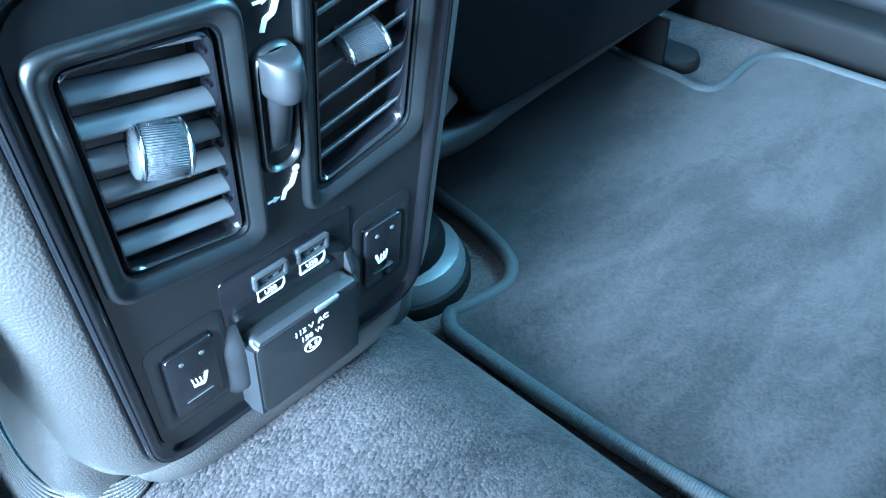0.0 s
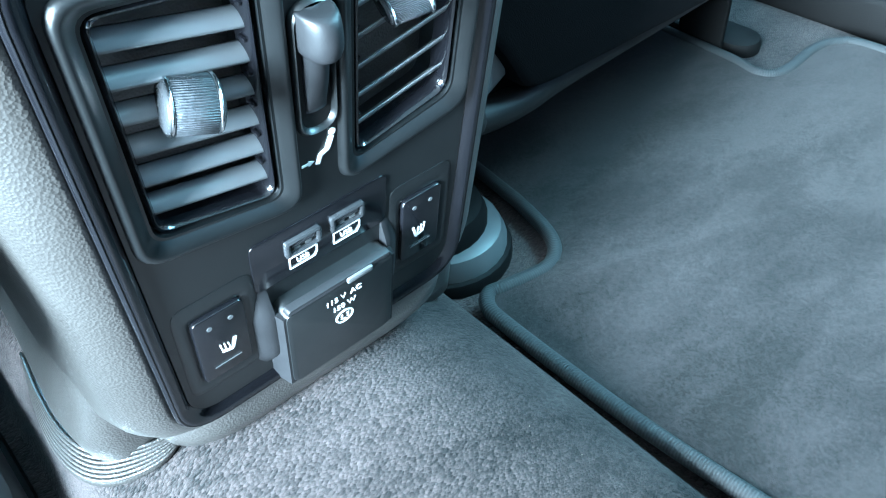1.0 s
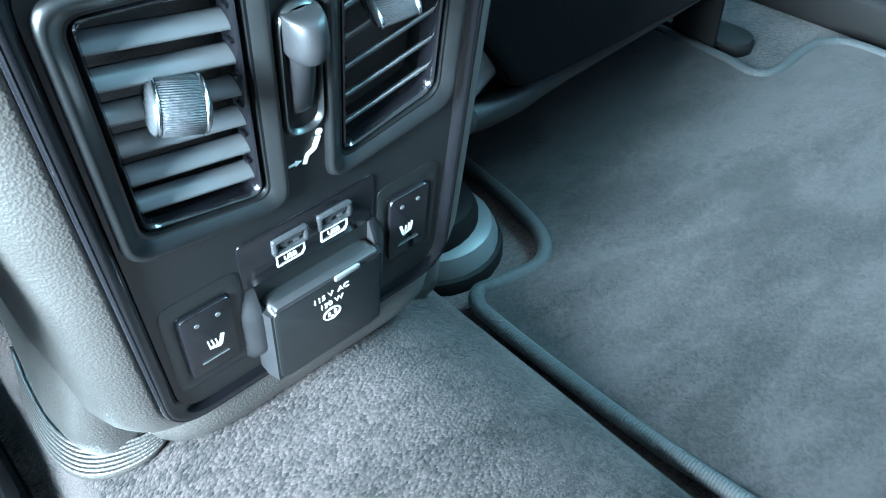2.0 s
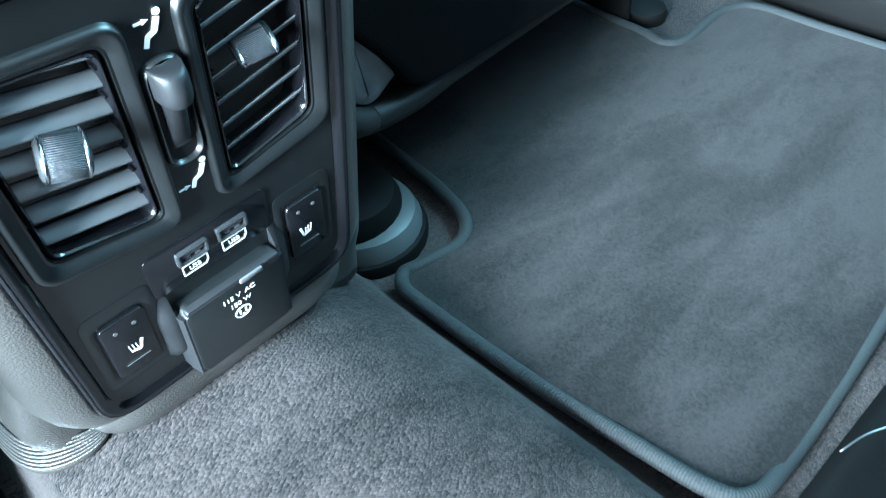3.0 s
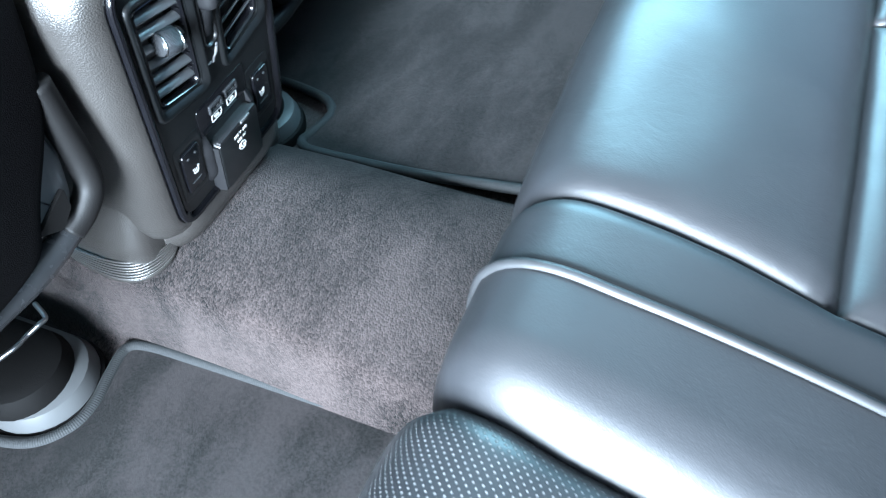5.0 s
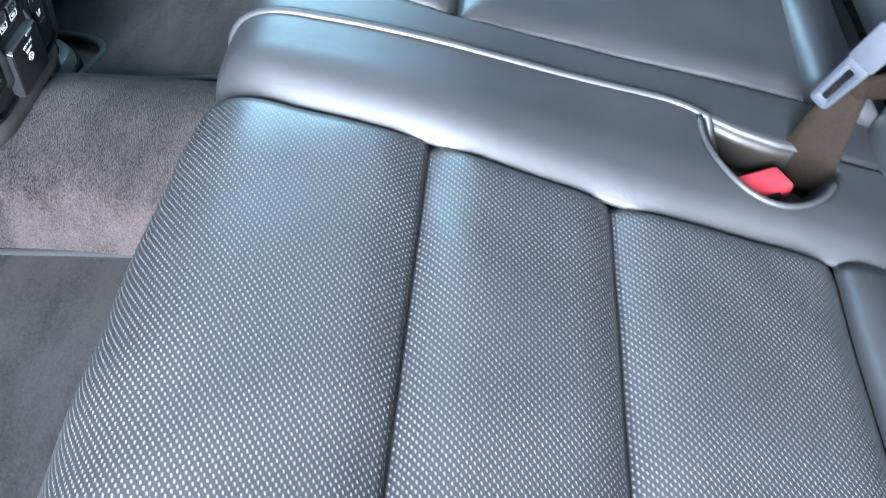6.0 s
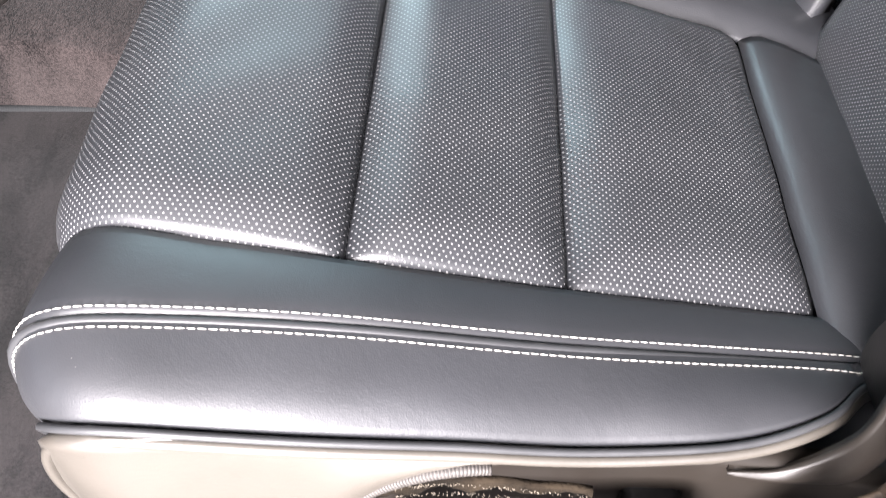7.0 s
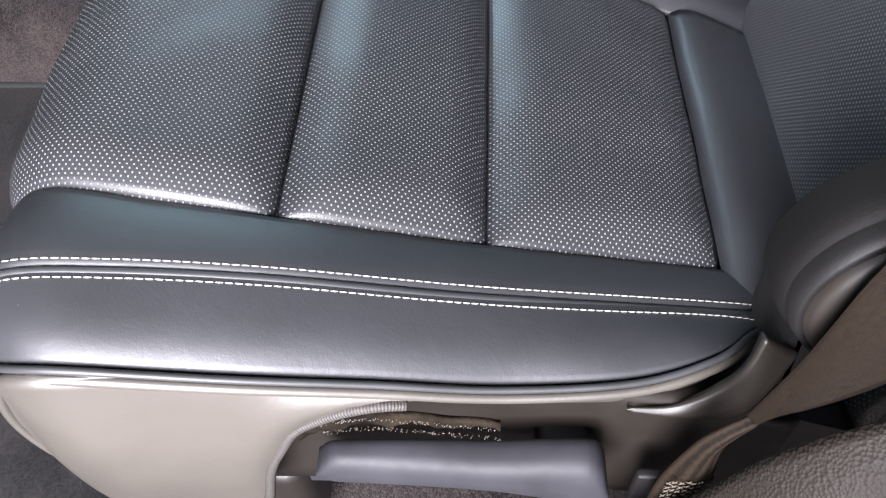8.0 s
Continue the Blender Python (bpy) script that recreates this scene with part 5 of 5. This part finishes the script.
def drum(name, rows, mat, label=""):
    """Turned shape about an axis across the car: radius and how far out."""
    segs = 56
    vs = [(HC.x + r * math.cos(2 * math.pi * q / segs), HC.y - d, HC.z + r * math.sin(2 * math.pi * q / segs)) for r, d in rows for q in range(segs)]
    fs = [(p * segs + q, p * segs + (q + 1) % segs, (p + 1) * segs + (q + 1) % segs, (p + 1) * segs + q) for p in range(len(rows) - 1) for q in range(segs)]
    fs.append(tuple((len(rows) - 1) * segs + q for q in range(segs))[::-1])
    part(name, mesh_of(name, vs, fs, mat), hinge, label)


drum("drum", [(0.052, -0.012), (0.0525, 0.002), (0.0515, 0.008), (0.049, 0.0115), (0.047, 0.012)], VOID)
drum("cover_ring", [(0.0485, 0.008), (0.0490, 0.016), (0.0475, 0.0205), (0.0445, 0.0215), (0.0435, 0.018)], DARK, "raised dark ring")
drum("cover_plate", [(0.0450, 0.014), (0.0445, 0.022), (0.042, 0.0255), (0.034, 0.0275), (0.002, 0.028)], BROWNPL, "dark domed cover plate")
part("stop", prism("stop", dot_outline(0, 0, 0.0095, 0.027, 28), -0.03, 0.010, DARK, 0.006, m=Matrix.Translation((0.676, -0.588, 0.258)) @ Matrix.Rotation(radians(90), 4, "X") @ Matrix.Rotation(radians(6), 4, "Z")), hinge, "dark rounded stop")
FA = spline([(0.603, -0.611, 0.229), (0.626, -0.611, 0.233), (0.644, -0.610, 0.250), (0.652, -0.608, 0.268), (0.656, -0.604, 0.284)], 8)
FB = spline([(0.603, -0.611, 0.226), (0.628, -0.612, 0.223), (0.656, -0.612, 0.223), (0.666, -0.610, 0.241), (0.674, -0.604, 0.272)], 8)
part("flap", sheet("flap", lambda u, v: (tuple(FA[int(round(u * 32))].lerp(FB[int(round(u * 32))], v) + Vector((0, 0.002 - 0.0035 * math.sin(math.pi * v) * math.sin(math.pi * (0.1 + 0.85 * u)), 0))), (u, v)), 32, 10, BROWNPL, 0.006, (0, -1, 0)), hinge, "grey-blue plastic flap")

# grained sill trim beside the anchor
sill = thing("wheel_arch_trim", "black grained plastic wheel arch trim", "trim panel")
ARCH_X, ARCH_Z = [0.58, 0.605, 0.621, 0.632, 0.644, 0.655, 0.667, 0.681, 0.72, 0.80, 0.95], [0.10, 0.175, 0.212, 0.234, 0.264, 0.281, 0.296, 0.308, 0.334, 0.372, 0.41]
part("panel", sheet("panel", lambda u, v: ((0.585 + 0.34 * u + 0.010 * v, -0.652 - 0.012 * math.sin(math.pi * v / 2) - 0.085 * v, float(np.interp(0.585 + 0.34 * u, ARCH_X, ARCH_Z)) + 0.006 * math.sin(math.pi * min(1, v * 3)) - 0.10 * v), (u, v)), 60, 20, ARCH, 0.01, (0, -0.6, 1)), sill)
part("lower_panel", sheet("lower_panel", lambda u, v: ((0.60 + 0.34 * u, -0.755 - 0.01 * v, float(np.interp(0.59 + 0.34 * u, ARCH_X, ARCH_Z)) - 0.10 - 0.22 * v * u), (u, v)), 30, 6, ARCH, 0.01, (0, -1, 0)), sill)

# ---- front seats ----
SIDE = Matrix(((0, 0, 1, 0), (1, 0, 0, 0), (0, 1, 0, 0), (0, 0, 0, 1)))


def build_front_seat(s, dx, dz):
    """Seat back with its recliner shield; outlines are across and up, laid at x = dx."""
    top = thing("front_seat", "dark fabric front seat back with grey plastic recliner shield", "car seat", "front seats")
    at = Matrix.Translation((dx, 0, dz)) @ SIDE
    out = rounded([(s * 0.60, 0.230), (s * 0.40, 0.205), (s * 0.205, 0.210), (s * 0.182, 0.215), (s * 0.166, 0.243), (s * 0.128, 0.288), (s * 0.108, 0.36), (s * 0.100, 0.75), (s * 0.58, 0.75)],
                  [0.04, 0.05, 0.02, 0.015, 0.03, 0.04, 0.06, 0.03, 0.03], 6)
    part("back_shell", prism("back_shell", out, -0.14, 0.004, FABRIC, 0.006, m=at), top, "dark fabric seat back")
    shield = rounded([(s * 0.200, 0.235), (s * 0.155, 0.210), (s * 0.137, 0.222), (s * 0.128, 0.262), (s * 0.145, 0.290), (s * 0.20, 0.30)], 0.016, 5)
    part("recliner_shield", prism("recliner_shield", shield, -0.10, -0.004, SLAT, 0.010, m=at), top, "pale grey recliner shield")
    if s < 0:
        gap = rounded([(-0.178, 0.227), (-0.146, 0.240), (-0.148, 0.225), (-0.161, 0.217)], 0.002, 3)
        part("shield_gap", prism("shield_gap", gap, -0.003, 0.0004, DARK, m=at), top, "dark gap beside the shield")
    blade = spline([(dx - 0.004, s * 0.124, 0.305 + dz), (dx - 0.004, s * 0.1235, 0.275 + dz), (dx - 0.004, s * 0.1225, 0.245 + dz), (dx - 0.004, s * 0.126, 0.224 + dz), (dx - 0.006, s * 0.138, 0.211 + dz), (dx - 0.010, s * 0.152, 0.203 + dz)], 8)
    part("shield_edge", tube("shield_edge", blade, 0.0100, DARK, 12, up=(0, s, 0.4)), top, "dark curved edge of the shield")
    arm = spline([(dx - 0.012, s * 0.140, 0.206 + dz), (dx - 0.012, s * 0.165, 0.200 + dz), (dx - 0.012, s * 0.195, 0.198 + dz), (dx - 0.014, s * 0.24, 0.200 + dz), (dx - 0.02, s * 0.40, 0.20 + dz), (dx - 0.02, s * 0.58, 0.21 + dz)], 8)
    part("lower_arm", tube("lower_arm", arm, 0.0105, KNOB if s < 0 else DARK, 12, up=(1, 0, 0)), top, "smooth lower bar")
    part("cushion_pan", box("cushion_pan", (0.40, 0.42, 0.09), DARK, 0.03, m=Matrix.Translation((dx - 0.30, s * 0.36, 0.175 + dz))), top, "dark cushion underside")
    if s > 0:
        part("cushion_roll", box("cushion_roll", (0.30, 0.40, 0.085), FABRIC, 0.030, 5, m=Matrix.Translation((dx - 0.155, 0.375, 0.176))), top, "dark fabric roll below the seat cushion")
    for y in (0.185, 0.555):
        part("leg", box("leg", (0.06, 0.026, 0.16 + dz), DARK, 0.006, m=Matrix.Translation((dx - 0.20, s * y, 0.085 + dz / 2))), top)
    return top


build_front_seat(-1, -0.004, 0.0)
build_front_seat(1, -0.060, -0.060)
part_wire = thing("seat_wiring", "bare metal clips and wiring below front seat", "wiring")
part("clip", tube("clip", spline([(-0.128, -0.150, 0.071), (-0.110, -0.158, 0.070), (-0.108, -0.166, 0.072), (-0.114, -0.178, 0.068), (-0.112, -0.190, 0.071), (-0.120, -0.204, 0.068)], 6), 0.0022, METAL, 6), part_wire, "bright metal clip")

outer_rail = thing("seat_rail_cover", "matt black outer seat rail end below front seat", "rail cover", "seat rail covers")
part("base", prism("base", stadium(-0.42, -0.135, 0.575, 0.022), 0.0, 0.014, VOID, 0.006), outer_rail)
part("fin", box("fin", (0.05, 0.006, 0.05), VOID, 0.002, m=Matrix.Translation((-0.16, 0.545, 0.035))), outer_rail)

# ---- cabin shell ----
def wall(name, size, at, mat, label):
    ob = part(name, box(name, size, mat, 0.01, m=Matrix.Translation(at)))
    return tagged(ob, label, "wall", kind="structure")


wall("wall_right_front", (0.82, 0.06, 0.66), (-0.93, 0.79, 0.27), DOORCARD, "dark closed front door of the far side")
wall("wall_right_rear", (0.70, 0.06, 0.66), (1.25, 0.79, 0.27), DOORCARD, "dark rear quarter trim of the far side")
wall("wall_right_sill", (1.42, 0.06, 0.36), (0.19, 0.79, 0.12), DOORCARD, "dark lower trim of the far door opening")
wall("wall_right_upper", (2.9, 0.06, 0.10), (0.15, 0.76, 1.03), DOORCARD, "dark upper door frame of the far side")
wall("wall_pillar_right", (0.10, 0.06, 0.70), (-0.14, 0.79, 0.64), DOORCARD, "dark pillar of the far side")
wall("wall_left_front_door", (1.15, 0.06, 0.66), (-0.74, -0.80, 0.27), DOORCARD, "dark closed front door")
wall("wall_pillar_left", (0.12, 0.06, 0.60), (-0.16, -0.80, 0.80), DOORCARD, "dark pillar between the doors")
wall("wall_left_rear", (0.52, 0.06, 0.90), (1.05, -0.80, 0.66), DOORCARD, "dark rear quarter trim behind the open door")
wall("wall_front", (0.06, 1.5, 0.62), (-1.33, 0.0, 0.30), DOORCARD, "dark dashboard wall")
wall("wall_rear", (0.06, 1.5, 0.95), (1.28, 0.0, 0.42), DOORCARD, "dark load space wall")
wall("ceiling", (2.8, 1.65, 0.05), (0.0, -0.05, 1.10), HEADLINER, "pale fabric headliner")
wall("sill_left", (2.2, 0.09, 0.10), (0.10, -0.80, -0.02), DOORCARD, "dark door sill")
wall("sill_right", (1.6, 0.05, 0.05), (0.0, 0.70, 0.02), VOID, "dark sill trim along the far door")
bm = bmesh.new()
bmesh.ops.create_grid(bm, x_segments=40, y_segments=40, size=400)
g = part("ground", bm_mesh("ground", bm, TARMAC), m=Matrix.Translation((0, 0, -0.45)))
tagged(g, "pale concrete ground outside the car", "ground", kind="structure")


# ---- lint and wear ----
def specks(name, spots, size, mat, label):
    """Tiny flecks that lie on a surface."""
    bm = bmesh.new()
    for x, y, z in spots:
        m = Matrix.Translation((x, y, z)) @ Matrix.Rotation(random.uniform(0, 3), 4, "Z") @ Matrix.Rotation(random.uniform(-0.4, 0.4), 4, "X") @ Matrix.Diagonal((size * random.uniform(0.6, 1.8), size * random.uniform(0.3, 0.6), size * 0.3, 1))
        bmesh.ops.create_icosphere(bm, subdivisions=1, radius=1.0, matrix=m)
    ob = part(name, bm_mesh(name, bm, mat))
    return tagged(ob, label, "lint", kind="stuff")


lint = [(x, y, floor_height(x, y) + 0.001) for x, y in [(random.uniform(-0.05, 0.24), random.uniform(-0.12, 0.10)) for _ in range(16)]]
specks("carpet_lint", lint, 0.0004, FRAY, "pale lint specks on the dark carpet")
dust = []
for _ in range(26):
    q = Vector(flank(random.uniform(0.2, 0.95), random.uniform(0.1, 0.9))[0])
    dust.append(tuple(q + Vector((0, -0.0003, 0.0003))))
specks("seat_dust", dust[:9], 0.00022, THREAD, "pale dust specks on the leather bolster")
worn = []
for _ in range(220):
    x = 0.455 + 0.085 * random.random() ** 1.2
    top = float(np.interp(x, [0.440, 0.452, 0.468, 0.483, 0.544], [0.234, 0.243, 0.250, 0.252, 0.243]))
    worn.append((x, -0.6285, top - (0.003 * random.random() if random.random() < 0.5 else 0.009 + 0.004 * random.random())))
specks("worn_flecks", worn, 0.0004, FRAY, "worn pale flecks above the recline lever")
